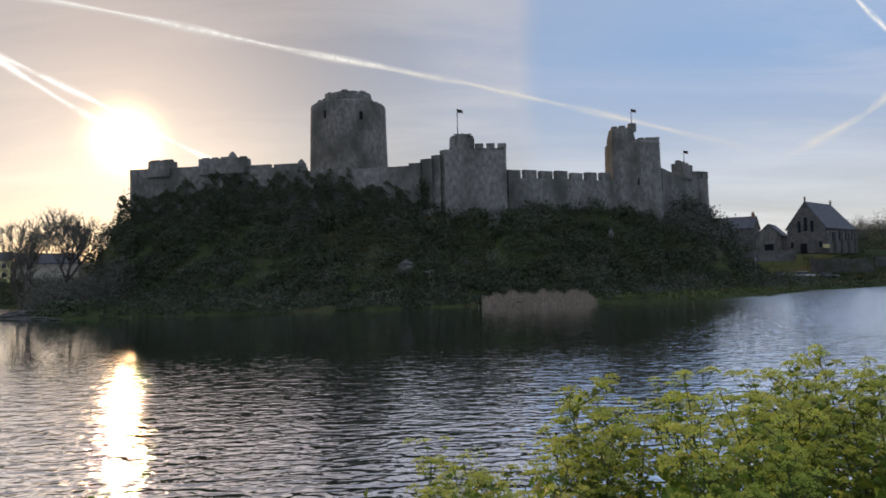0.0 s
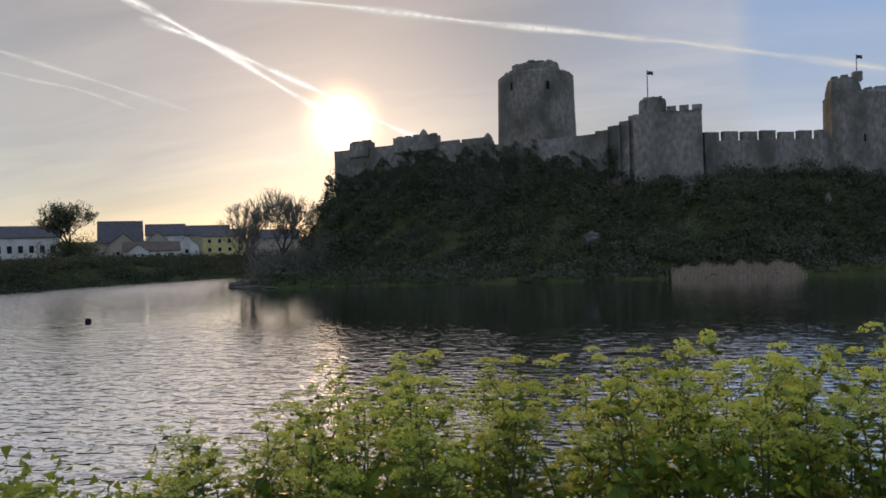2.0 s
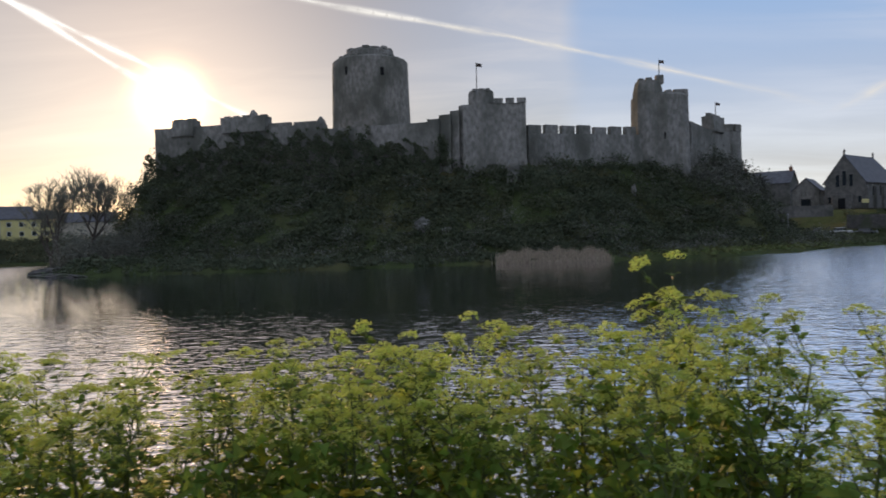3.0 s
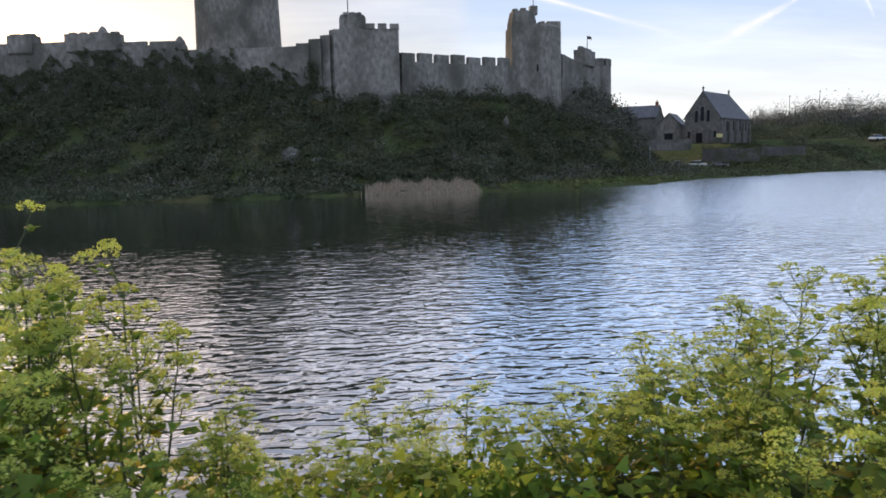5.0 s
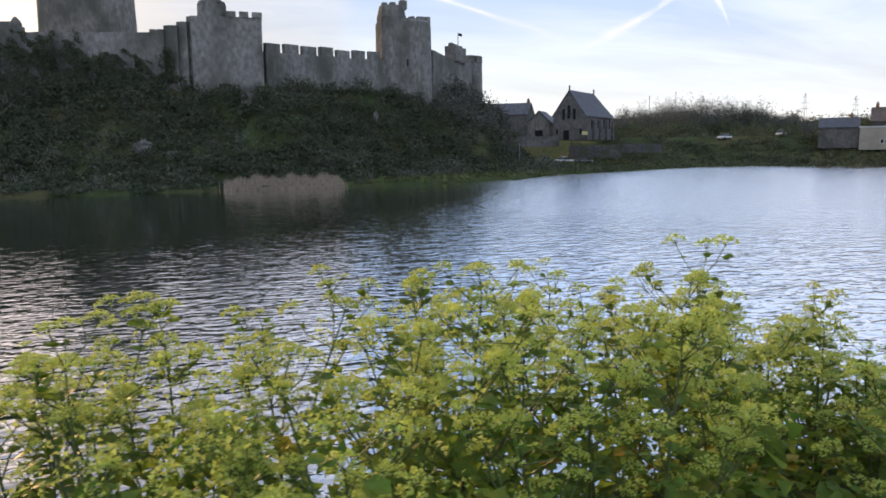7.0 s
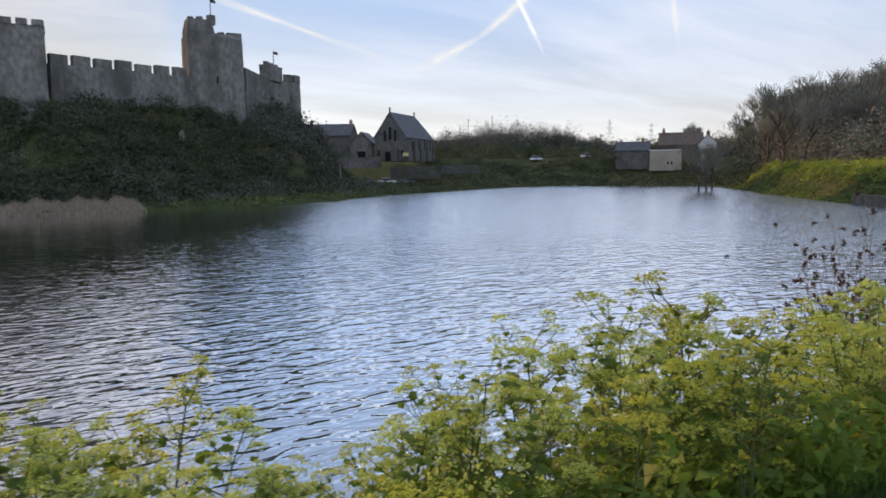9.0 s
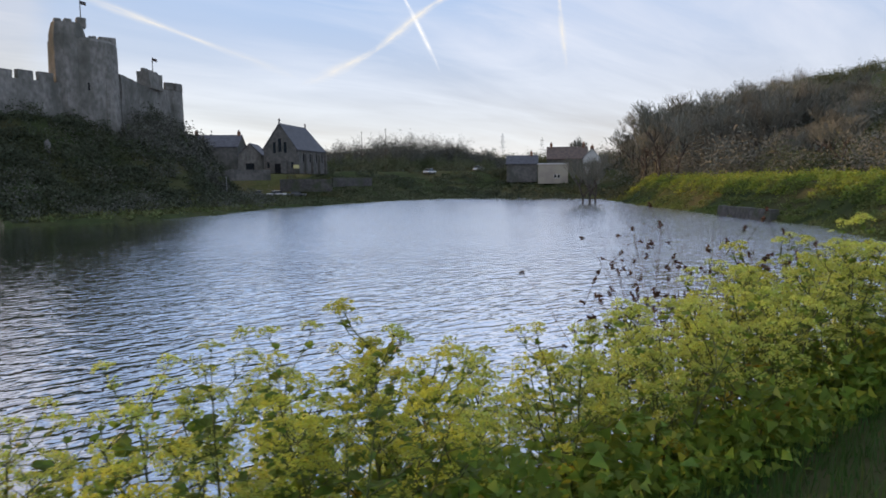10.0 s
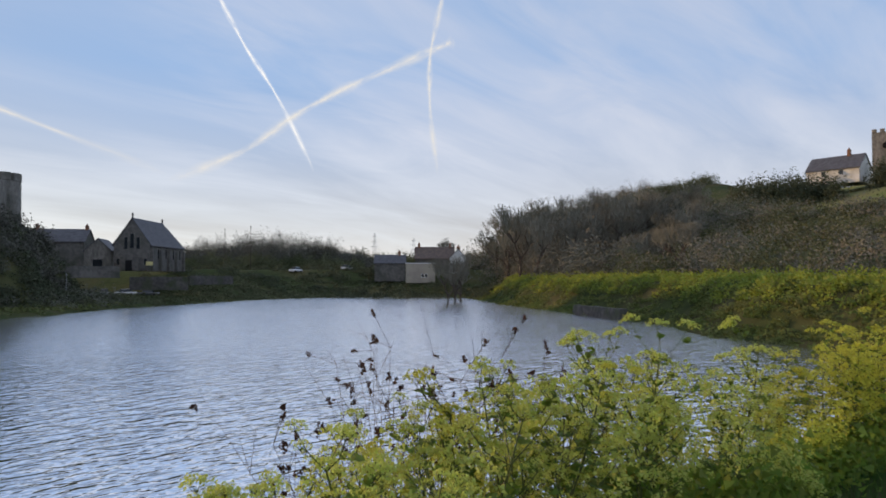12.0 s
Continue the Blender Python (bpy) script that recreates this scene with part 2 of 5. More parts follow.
def lathe(profile, n=32, rough=0.0, seed=0, x=0, y=0, cap=True):
    """A solid of revolution from (radius, z) pairs, its surface made slightly uneven."""
    bm = bmesh.new()
    rings = []
    for r, z in profile:
        ring = []
        for i in range(n):
            a = 2 * math.pi * i / n
            k = 1 + rough * noise.noise((math.cos(a) * 2.3 + seed, math.sin(a) * 2.3, z * 0.5))
            ring.append(bm.verts.new((x + r * k * math.cos(a), y + r * k * math.sin(a), z)))
        rings.append(ring)
    for a, b in zip(rings, rings[1:]):
        for i in range(n):
            bm.faces.new((a[i], a[(i + 1) % n], b[(i + 1) % n], b[i]))
    if cap:
        bm.faces.new(rings[-1])
        bm.faces.new(rings[0][::-1])
    return bm


# ---- land and water ----
WATER_Z = -3.32
SHORE = np.array([(-150, 4), (-60, 6.5), (-5, 8), (10, 8), (20, 7), (30, 5.5), (40, 4.5), (52, 4), (62, 7), (66.5, 14), (70, 22), (81, 31), (90, 44), (99, 57), (112, 75),
                  (134, 101), (138, 108), (126, 127), (114, 133), (93, 128), (72, 118), (60, 112), (54, 107), (47, 99), (40, 95), (28, 92.5), (19.5, 91), (5, 89.5),
                  (-16, 86), (-40, 84.5), (-49, 82), (-53, 86), (-58, 98), (-63, 115), (-60, 135), (-30, 170), (30, 200), (30, 225), (-40, 195), (-64, 150), (-77, 124), (-89, 103),
                  (-92, 82), (-99, 50), (-115, 22), (-150, 14)], float)
CASTLE = np.array([(-57, 121), (-40, 119.5), (-5, 114), (10, 111), (13, 114), (31, 124), (42, 128), (58, 149), (60, 172), (0, 178), (-40, 160), (-58, 140)], float)


def signed_distance(poly, x, y):
    """Distance from points to a closed outline: negative inside."""
    best, inside = np.full(x.shape, 1e9), np.zeros(x.shape, bool)
    for (ax, ay), (bx, by) in zip(poly, np.roll(poly, -1, axis=0)):
        dx, dy = bx - ax, by - ay
        t = np.clip(((x - ax) * dx + (y - ay) * dy) / (dx * dx + dy * dy), 0, 1)
        best = np.minimum(best, np.hypot(x - ax - t * dx, y - ay - t * dy))
        cross = ((ay > y) != (by > y)) & (x < (bx - ax) * (y - ay) / (by - ay + 1e-12) + ax)
        inside ^= cross
    return np.where(inside, -best, best)


def smooth(v, lo, hi):
    t = np.clip((v - lo) / (hi - lo), 0, 1)
    return t * t * (3 - 2 * t)


def rumple(x, y, scale, seed=0.0):
    """Cheap smooth unevenness, about -1 to 1."""
    x, y = x / scale + seed, y / scale - seed
    return (np.sin(x * 1.7 + np.sin(y * 1.3)) + np.sin(y * 2.1 + 1.3 * np.sin(x * 0.9 + 2)) + np.sin((x + y) * 2.9 + 1) * 0.6) / 2.6


def height(x, y):
    """The ground's height at a point."""
    x, y = np.asarray(x, float), np.asarray(y, float)
    sd = signed_distance(SHORE, x, y) + 0.5 * rumple(x, y, 2.5)
    cd = signed_distance(CASTLE, x, y)
    church = smooth(x, 45, 75) * smooth(y, 85, 108)
    right = smooth(x, 30, 60) * (1 - smooth(y, 95, 120))
    left = 1 - smooth(x, -95, -75) * 1.0
    far_left = left * smooth(y, 40, 80)
    top = 0.0 + 1.0 * right + 3.6 * church + 0.4 * far_left
    run = 4.6 + 2.5 * right + 26 * church + 4 * far_left
    h = WATER_Z + (top - WATER_Z) * smooth(sd, 0, run)
    marsh = WATER_Z + 0.5 + 0.02 * np.maximum(sd, 0)
    around = 1 - smooth(cd, 24, 44)
    h = h * (1 - around) + marsh * around
    # castle rock
    cd = cd * (1 + 0.9 * smooth(x, 48, 60) + 2.2 * smooth(-x, 50, 60))
    cr = cd + 2.2 * rumple(x, y, 7) * (cd > 0)
    h = np.maximum(h, 12.0 - (12.0 - marsh) * smooth(cr, -2, 21) ** 0.85 - 30 * smooth(cr, 21, 60))
    # hill on the far right bank
    u = 0.8 * (x - 78) - 0.6 * (y - 8)
    flank = smooth(0.84 * (x - 15) - (y - 1), 5, 75)
    flank = flank * (1 - 0.85 * smooth(np.hypot(x, y), 390, 500))
    flank = flank * (1 - 0.2 * smooth(np.arctan2(x - 15, y - 1), 1.20, 1.36))
    h = h + flank * (34 * smooth(u, 0, 120) + 5 * np.exp(-((u - 34) / 20) ** 2))
    r = np.hypot(x, y)
    h = h + 16 * smooth(r, 230, 700) * smooth(y + x * 0.4, 60, 200)
    h = h + 0.05 * rumple(x, y, 0.9) + 0.12 * rumple(x, y, 4)
    return np.where(sd < 0, WATER_Z - 1.5 * smooth(-sd, 0, 4), h)


def lines(*spans):
    out = []
    for a, b, step in spans:
        out.extend(np.arange(a, b, step))
    return np.array(out)


def ground_sheet():
    xs = lines((-2600, -600, 200), (-600, -200, 25), (-200, -80, 5), (-80, -6, 2), (-6, 26, 0.33), (26, 110, 1.6), (110, 260, 4), (260, 600, 25), (600, 2601, 200))
    ys = lines((-2600, -600, 200), (-600, -60, 30), (-60, -4, 4), (-4, 10, 0.33), (10, 70, 2), (70, 160, 1.5), (160, 300, 5), (300, 700, 25), (700, 2601, 200))
    X, Y = np.meshgrid(xs, ys)
    Z = height(X, Y)
    nx, ny = len(xs), len(ys)
    i = np.arange(nx * ny).reshape(ny, nx)
    f = np.stack([i[:-1, :-1], i[:-1, 1:], i[1:, 1:], i[1:, :-1]], -1).reshape(-1, 4)
    ob = array_mesh("ground", np.stack([X, Y, Z], -1).reshape(-1, 3), f, GROUND, smooth=True)
    return tagged(ob, "grassy earth banks, castle rock and hills round the pond", "ground", kind="structure")


ground_sheet()
bm = bmesh.new()
bmesh.ops.create_grid(bm, x_segments=8, y_segments=8, size=1)
bmesh.ops.scale(bm, vec=(170, 115, 1), verts=bm.verts)
bmesh.ops.translate(bm, vec=(-5, 112, WATER_Z), verts=bm.verts)
tagged(mesh_object("water", bm, WATER), "dark rippled pond water mirroring sky and castle", "water", kind="structure")


# ---- castle ----
def merlons(parent, x0, y0, x1, y1, z, width, gap, tall, thick, mat=None, skip=(), z_end=None):
    """Upright blocks along the top of a wall, each one a part."""
    d = Vector((x1 - x0, y1 - y0, 0))
    length, turn = d.length, math.degrees(math.atan2(d.y, d.x))
    count = max(1, int((length + gap) / (width + gap)))
    pitch = (length + gap) / count
    bm = boxed(-(pitch - gap) / 2, (pitch - gap) / 2, -thick / 2, thick / 2, -0.02, tall, bevel=0.06)
    first = None
    for i in range(count):
        if i in skip:
            continue
        p = Vector((x0, y0, z)) + d.normalized() * (pitch * i + (pitch - gap) / 2)
        p.z += ((z_end if z_end is not None else z) - z) * i / count
        m = pose(p.x, p.y, p.z, 0, 0, turn + random.uniform(-1, 1))
        if first is None:
            first = part("merlon", bm, mat or STONE, parent)
            first.matrix_basis = m
        else:
            o = first.copy()
            scene.collection.objects.link(o)
            o.matrix_basis = m @ Matrix.Diagonal((random.uniform(0.9, 1.05), 1, random.uniform(0.86, 1.08), 1))


def wall_between(parent, name, x0, y0, x1, y1, z0, z1, thick, mat=None, z1b=None, steps=0):
    """A stretch of rough wall, its face and top a little uneven."""
    bm = bmesh.new()
    d = Vector((x1 - x0, y1 - y0, 0))
    n = Vector((-d.y, d.x, 0)).normalized() * thick / 2
    count = max(2, int(d.length / 1.2))
    rows_ = 8
    z1b = z1 if z1b is None else z1b
    grid = []
    for side in (-1, 1):
        layer = []
        for i in range(count + 1):
            t = i / count
            top = z1 + (z1b - z1) * t
            col = []
            for j in range(rows_ + 1):
                z = z0 + (top - z0) * j / rows_
                p = Vector((x0, y0, z)) + d * t + n * side * (1.15 - 0.15 * j / rows_)
                k = noise.noise((p.x * 0.4, p.y * 0.4, z * 0.4)) * 0.28
                p += n.normalized() * k + Vector((0, 0, 0.10 * noise.noise((p.x * 0.9, p.y, 7)))) * (j == rows_)
                col.append(bm.verts.new(p))
            layer.append(col)
        grid.append(layer)
    for i in range(count):
        for j in range(rows_):
            a, b = grid[0], grid[1]
            bm.faces.new((a[i][j], a[i + 1][j], a[i + 1][j + 1], a[i][j + 1]))
            bm.faces.new((b[i][j], b[i][j + 1], b[i + 1][j + 1], b[i + 1][j]))
        bm.faces.new((a[i][-1], a[i + 1][-1], b[i + 1][-1], b[i][-1]))
    for i in (0, count):
        for j in range(rows_):
            bm.faces.new((grid[0][i][j], grid[0][i][j + 1], grid[1][i][j + 1], grid[1][i][j]))
    return part(name, bm, mat or STONE, parent)


def flag_and_pole(x, y, z, tall, label):
    f = anchor("flagpole", x, y, z, label, "flag", group="flags on the castle")
    part("pole", lathe([(0.09, 0), (0.06, tall)], 8), STONE_DARK, f)
    bm = bmesh.new()
    n = 6
    cols = [[bm.verts.new((0.06 + 0.85 * i / n, 0.10 * math.sin(i * 1.4), tall - 0.1 - 0.55 * j - 0.18 * i / n)) for j in (0, 1)] for i in range(n + 1)]
    for a, b in zip(cols, cols[1:]):
        bm.faces.new((a[0], b[0], b[1], a[1]))
    bmesh.ops.solidify(bm, geom=bm.faces[:], thickness=0.02)
    part("flag", bm, FLAG, f, "small flag blown to one side")


FLAG = material("flag_cloth", (0.07, 0.07, 0.08), 0.9, (0.14, 0.12, 0.12), 1.2)


def great_keep():
    k = anchor("castle_keep", -18.65, 139.5, 11, "tall round ruined stone keep of a medieval castle", "castle keep")
    part("tower_wall", lathe([(8.5, 0), (8.15, 6), (7.85, 12), (7.65, 20), (7.6, 23.9), (7.3, 24.2), (6.4, 24.3), (6.2, 23.2)], 48, 0.02, 3), STONE, k, smooth=False)
    part("inner_drum", lathe([(4.9, 22), (4.8, 25.9), (4.4, 26.4), (3.0, 26.9), (1.2, 27.1)], 32, 0.03, 5), STONE, k, "domed stone cap inside the broken parapet")
    for i in range(26):
        a = 2 * math.pi * i / 26
        b = part("merlon", boxed(-0.5, 0.5, -0.3, 0.3, 0, random.uniform(0.15, 0.75), bevel=0.1), STONE, k)
        b.matrix_basis = pose(6.7 * math.cos(a), 6.7 * math.sin(a), 24.0, 0, 0, math.degrees(a) + 90)
    for i in range(14):
        a = 2 * math.pi * i / 14 + 0.2
        b = part("broken_stone", boxed(-0.7, 0.7, -0.4, 0.4, 0, random.uniform(0.2, 0.8), bevel=0.15), STONE, k)
        b.matrix_basis = pose(4.3 * math.cos(a), 4.3 * math.sin(a), 26.1, 0, 0, math.degrees(a) + 90)
    # no holes cut: near-black blocks stand for the shade inside the slits
    for a, z, w in ((-118, 20.6, 0.16), (-64, 20.2, 0.28)):
        o = part("window_opening", boxed(-w, w, -0.25, 0.25, 0, 1.5, bevel=0.05), DARK, k, "dark slit window")
        r = 7.7
        o.matrix_basis = pose(r * math.cos(radians(a)), r * math.sin(radians(a)), z, 0, 0, a + 90)


# near-black: painted shade of openings, and the black of wheels, buoy and clock
DARK = material("opening_shade_and_black", (0.012, 0.012, 0.014), 0.9)
great_keep()


def west_wall():
    c = anchor("curtain_wall", -30, 118, 8, "long ivy-grown stone curtain wall with worn battlements", "castle wall")
    for x0, y0, x1, y1, zt in ((-55, 122, -46, 120.5, 20.6), (-46, 120.5, -34, 118.4, 20.6), (-34, 118.4, -23, 116.6, 19.7), (-23, 116.6, -5, 113.5, 18.8)):
        o = wall_between(c, "wall", x0, y0, x1, y1, 7, zt, 1.8)
        o.matrix_parent_inverse = c.matrix_basis.inverted()
    for o_args in ((-51.4, 121.4, -47.2, 120.7, 21.9), (-41.8, 119.7, -33.4, 118.3, 21.7)):
        o = wall_between(c, "raised_wall", *o_args[:4], 19, o_args[4], 2.4)
        o.matrix_parent_inverse = c.matrix_basis.inverted()
    holder = c
    before = set(holder.children)
    merlons(holder, -33.2, 118.3, -24.5, 116.9, 19.65, 2.9, 0.6, 0.75, 0.8)
    merlons(holder, -41.6, 119.7, -33.6, 118.3, 21.6, 1.1, 0.6, 0.5, 0.8)
    merlons(holder, -51.4, 121.4, -47.3, 120.7, 21.8, 1.2, 0.5, 0.4, 0.8)
    for x, z in ((-23.8, 19.7), (-36.2, 21.7)):
        o = part("broken_turret", lathe([(0.9, -1), (0.8, 0.4), (0.5, 0.9), (0.15, 1.3)], 10, 0.2), STONE, holder)
        o.matrix_basis = pose(x, 116.6 if x > -30 else 118.8, z)
    # steps rising to the middle tower
    for x0, x1, z in ((-5.0, -3.1, 19.2), (-3.1, -1.2, 19.8), (-1.2, 0.3, 20.4), (0.2, 1.6, 21.2)):
        o = wall_between(holder, "stepped_wall", x0, 113.4, x1, 112.7, 7, z, 1.8)
    for o in holder.children:
        if o not in before:
            o.matrix_parent_inverse = holder.matrix_basis.inverted()


west_wall()


def put_in_world(holder):
    """The parts were laid out in the world's own axes: keep them there."""
    for o in holder.children:
        o.matrix_parent_inverse = holder.matrix_basis.inverted()


def middle_tower():
    c = anchor("castle_tower", 6, 113, 8, "square stone castle tower with a round stair turret", "castle tower")
    bm = boxed(0.6, 10.6, 110.6, 118, 8.0, 21.0)
    bmesh.ops.subdivide_edges(bm, edges=bm.edges[:], cuts=5, use_grid_fill=True)
    for v in bm.verts:
        k = noise.noise(v.co * 0.35)
        v.co.y += 0.25 * k - (0.35 * (21 - v.co.z) / 13 if v.co.y < 114 else 0)
    part("tower_wall", bm, STONE, c)
    bm = boxed(1.4, 6.0, 110.2, 110.9, 8.0, 14.5, taper=0.3)
    part("buttress", bm, STONE, c)
    merlons(c, 5.6, 110.6, 10.6, 110.6, 20.95, 1.05, 0.45, 0.85, 0.6)
    merlons(c, 10.4, 110.8, 10.4, 117.5, 20.95, 1.05, 0.45, 0.85, 0.6)
    part("stair_turret", lathe([(2.15, 12), (2.1, 20), (2.05, 22.9), (1.9, 23.3), (1.2, 23.6)], 20, 0.03, 2, 3.55, 112.4), STONE, c, "round turret with a low domed top")
    merlons(c, 2.2, 110.6, 5.0, 110.6, 23.0, 0.5, 0.5, 0.45, 0.5)
    put_in_world(c)
    flag_and_pole(2.9, 112.3, 23.4, 4.6, "pole with a small flag on the turret")


middle_tower()


def east_walls():
    c = anchor("curtain_wall", 20, 119, 8, "stone curtain wall with regular square battlements", "castle wall")
    wall_between(c, "wall", 10.6, 113.4, 31.5, 124.6, 7, 16.4, 1.8, z1b=16.9)
    merlons(c, 10.9, 113.5, 30.6, 124.1, 16.4, 2.2, 0.8, 1.45, 0.9, z_end=16.85)
    bm = boxed(11.2, 12.6, 112.6, 114.2, 7, 15.5, taper=0.1)
    part("buttress", bm, STONE, c)
    put_in_world(c)
    g = anchor("gatehouse_tower", 36, 127, 8, "tall ruined stone gate tower with a higher turret", "castle tower")
    part("tower_wall", lathe([(5.4, 7), (5.2, 14), (5.05, 23.7), (4.6, 24.2)], 12, 0.04, 9, 35.9, 128), STONE, g)
    part("turret", lathe([(2.75, 12), (2.7, 24.4), (2.3, 26.1), (2.2, 26.4)], 10, 0.05, 4, 33.3, 125.8), STONE, g, "higher broken turret")
    for i, (x, z, w, t) in enumerate(((31.9, 26.0, 0.5, 0.9), (33.4, 26.3, 0.55, 0.8), (35.4, 26.3, 0.7, 1.3), (37.2, 24.0, 0.35, 1.0), (39.3, 23.9, 1.3, 1.2), (36.6, 24.0, 0.25, 0.9))):
        o = part("merlon", boxed(x - w, x + w, 124.3 + 0.25 * (x - 31), 125.5 + 0.25 * (x - 31), z - 0.3, z + t, bevel=0.12), STONE, g)
    part("buttress", lathe([(1.9, 7), (1.5, 15), (1.25, 19)], 10, 0.04, 1, 38.6, 124.6), STONE, g)
    part("lancet", boxed(35.35, 35.6, 122.75, 123.25, 15.9, 17.1, bevel=0.05), DARK, g, "dark slit window")
    put_in_world(g)
    flag_and_pole(35.5, 126.4, 26.6, 3.9, "thin pole with a small flag on the gate tower")
    e = anchor("curtain_wall", 48, 137, 8, "sloping stone curtain wall ending in a corner tower", "castle wall")
    wall_between(e, "wall", 40.5, 128, 47, 136, 9, 19.5, 1.8, z1b=18.5)
    wall_between(e, "wall", 47, 136, 53, 144, 9, 19.2, 1.8)
    wall_between(e, "turret", 46.9, 135.8, 50.4, 140.2, 18.5, 21.5, 2.2)
    merlons(e, 46.9, 135.8, 50.4, 140.2, 21.4, 1.2, 0.7, 0.7, 0.8)
    part("corner_tower", lathe([(3.9, 8), (3.7, 14), (3.55, 19.4), (3.2, 19.6)], 14, 0.03, 6, 53.6, 147.4), STONE, e)
    for a in range(-160, 20, 36):
        o = part("merlon", boxed(-0.85, 0.85, -0.4, 0.4, 0, 1.5, bevel=0.08), STONE, e)
        o.matrix_basis = pose(53.6 + 3.2 * math.cos(radians(a)), 147.4 + 3.2 * math.sin(radians(a)), 19.4, 0, 0, a + 90)
    put_in_world(e)
    flag_and_pole(49.6, 139.4, 21.8, 2.9, "thin pole with a small flag on the wall turret")


east_walls()


# ---- distant growth ----
LEAF_DARK = material("ivy_leaves", (0.078, 0.094, 0.060), 0.9, (0.108, 0.120, 0.076), 0.5, vary=0.45, through_light=0.15, spec=0.1)
LEAF_OLIVE = material("olive_scrub_leaves", (0.108, 0.122, 0.068), 0.8, (0.13, 0.14, 0.08), 0.3, vary=0.4, through_light=0.2, spec=0.1, stain=(0.075, 0.092, 0.045), stain_scale=0.13)
TWIG = material("bare_twigs", (0.20, 0.20, 0.17), 0.9, (0.15, 0.155, 0.125), 0.4, vary=0.3, spec=0.05, stain=(0.19, 0.175, 0.14), stain_scale=0.11)
LEAF_BRIGHT = material("spring_leaves", (0.30, 0.33, 0.05), 0.6, (0.13, 0.19, 0.035), 0.5, vary=0.4, through_light=0.4)
REED = material("dry_reed", (0.36, 0.29, 0.22), 0.8, (0.22, 0.18, 0.13), 3, vary=0.45, through_light=0.2)
MARSH = material("marsh_grass", (0.17, 0.18, 0.07), 0.9, (0.11, 0.14, 0.045), 0.5, vary=0.4)
SCRUB_TWIG = material("dark_scrub_twigs", (0.14, 0.14, 0.12), 0.9, (0.11, 0.112, 0.092), 0.4, vary=0.3, spec=0.05)
BANK_GRASS = material("rough_bank_grass", (0.15, 0.19, 0.06), 0.9, (0.19, 0.19, 0.08), 0.6, vary=0.4, through_light=0.3, spec=0.05, stain=(0.10, 0.14, 0.04), stain_scale=0.3)
QUAY = material("dark_quay_stone", (0.115, 0.105, 0.10), 0.9, (0.06, 0.058, 0.055), 1.6, bump=0.12, bump_scale=2.5, stain=(0.06, 0.07, 0.04), stain_scale=0.5)
BARK = material("bark", (0.10, 0.085, 0.07), 0.9, (0.06, 0.05, 0.045), 4, bump=0.02)


def leaf_cloud(name, centres, sizes, mat, rng, label, category, stretch=(1, 1, 1), lift=0.0):
    """Many small folded leaf sprays at the given centres, in one mesh."""
    c = np.asarray(centres)
    n = len(c)
    u = rng.normal(size=(n, 3))
    u[:, 2] += lift
    u /= np.linalg.norm(u, axis=1)[:, None]
    v = np.cross(u, rng.normal(size=(n, 3)))
    v /= np.linalg.norm(v, axis=1)[:, None] + 1e-9
    s = np.asarray(sizes)[:, None]
    st = np.array(stretch)
    pts = np.stack([c + u * s * st, c - u * s * 0.6 * st + v * s * 0.7, c - u * s * 0.6 * st - v * s * 0.7], 1).reshape(-1, 3)
    ob = array_mesh(name, pts, np.arange(3 * n).reshape(-1, 3), mat)
    return tagged(ob, label, category, kind="stuff")


def dome_points(rng, cx, cy, cz, rx, rz, n):
    """Points in the outer part of a lumpy dome."""
    d = rng.normal(size=(n, 3))
    d[:, 2] = np.abs(d[:, 2]) - 0.25
    d /= np.linalg.norm(d, axis=1)[:, None]
    lump = 1 + 0.28 * np.sin(d[:, 0] * 5 + cx) * np.sin(d[:, 1] * 5 + cy) + 0.15 * np.sin(d[:, 2] * 9 + cx * 2)
    r = (rng.uniform(0.35, 1, n) ** 0.5) * lump
    return np.stack([cx + d[:, 0] * rx * r, cy + d[:, 1] * rx * r, cz + d[:, 2] * rz * r], 1)


def scatter(rng, count, x0, x1, y0, y1, keep):
    out = []
    while len(out) < count:
        x, y = rng.uniform(x0, x1, 4000), rng.uniform(y0, y1, 4000)
        k = keep(x, y)
        out.extend(np.stack([x[k], y[k]], 1))
    return np.array(out[:count])


def growth(name, rng, spots, radius, tall, leaves, size, mat, label, category, sink=0.2):
    pts, sizes = [], []
    zs = height(spots[:, 0], spots[:, 1])
    for (x, y), z in zip(spots, zs):
        r = rng.uniform(*radius)
        h = rng.uniform(*tall) * (1 - 0.42 * float(smooth(math.atan2(x - 15, y - 1), 1.17, 1.35)) * (name[:4] == "hill"))
        k = int(leaves * (r / radius[1]) ** 1.5) + 8
        pts.append(dome_points(rng, x, y, z - sink, r, h, k))
        sizes.append(rng.uniform(size[0], size[1], k))
    return leaf_cloud(name, np.concatenate(pts), np.concatenate(sizes), mat, rng, label, category)


rng = np.random.default_rng(4)


def on_slope(lo, hi):
    def keep(x, y):
        c = signed_distance(CASTLE, x, y)
        return (c > lo) & (c < hi) & (signed_distance(SHORE, x, y) > 1.5) & (y < 152)
    return keep


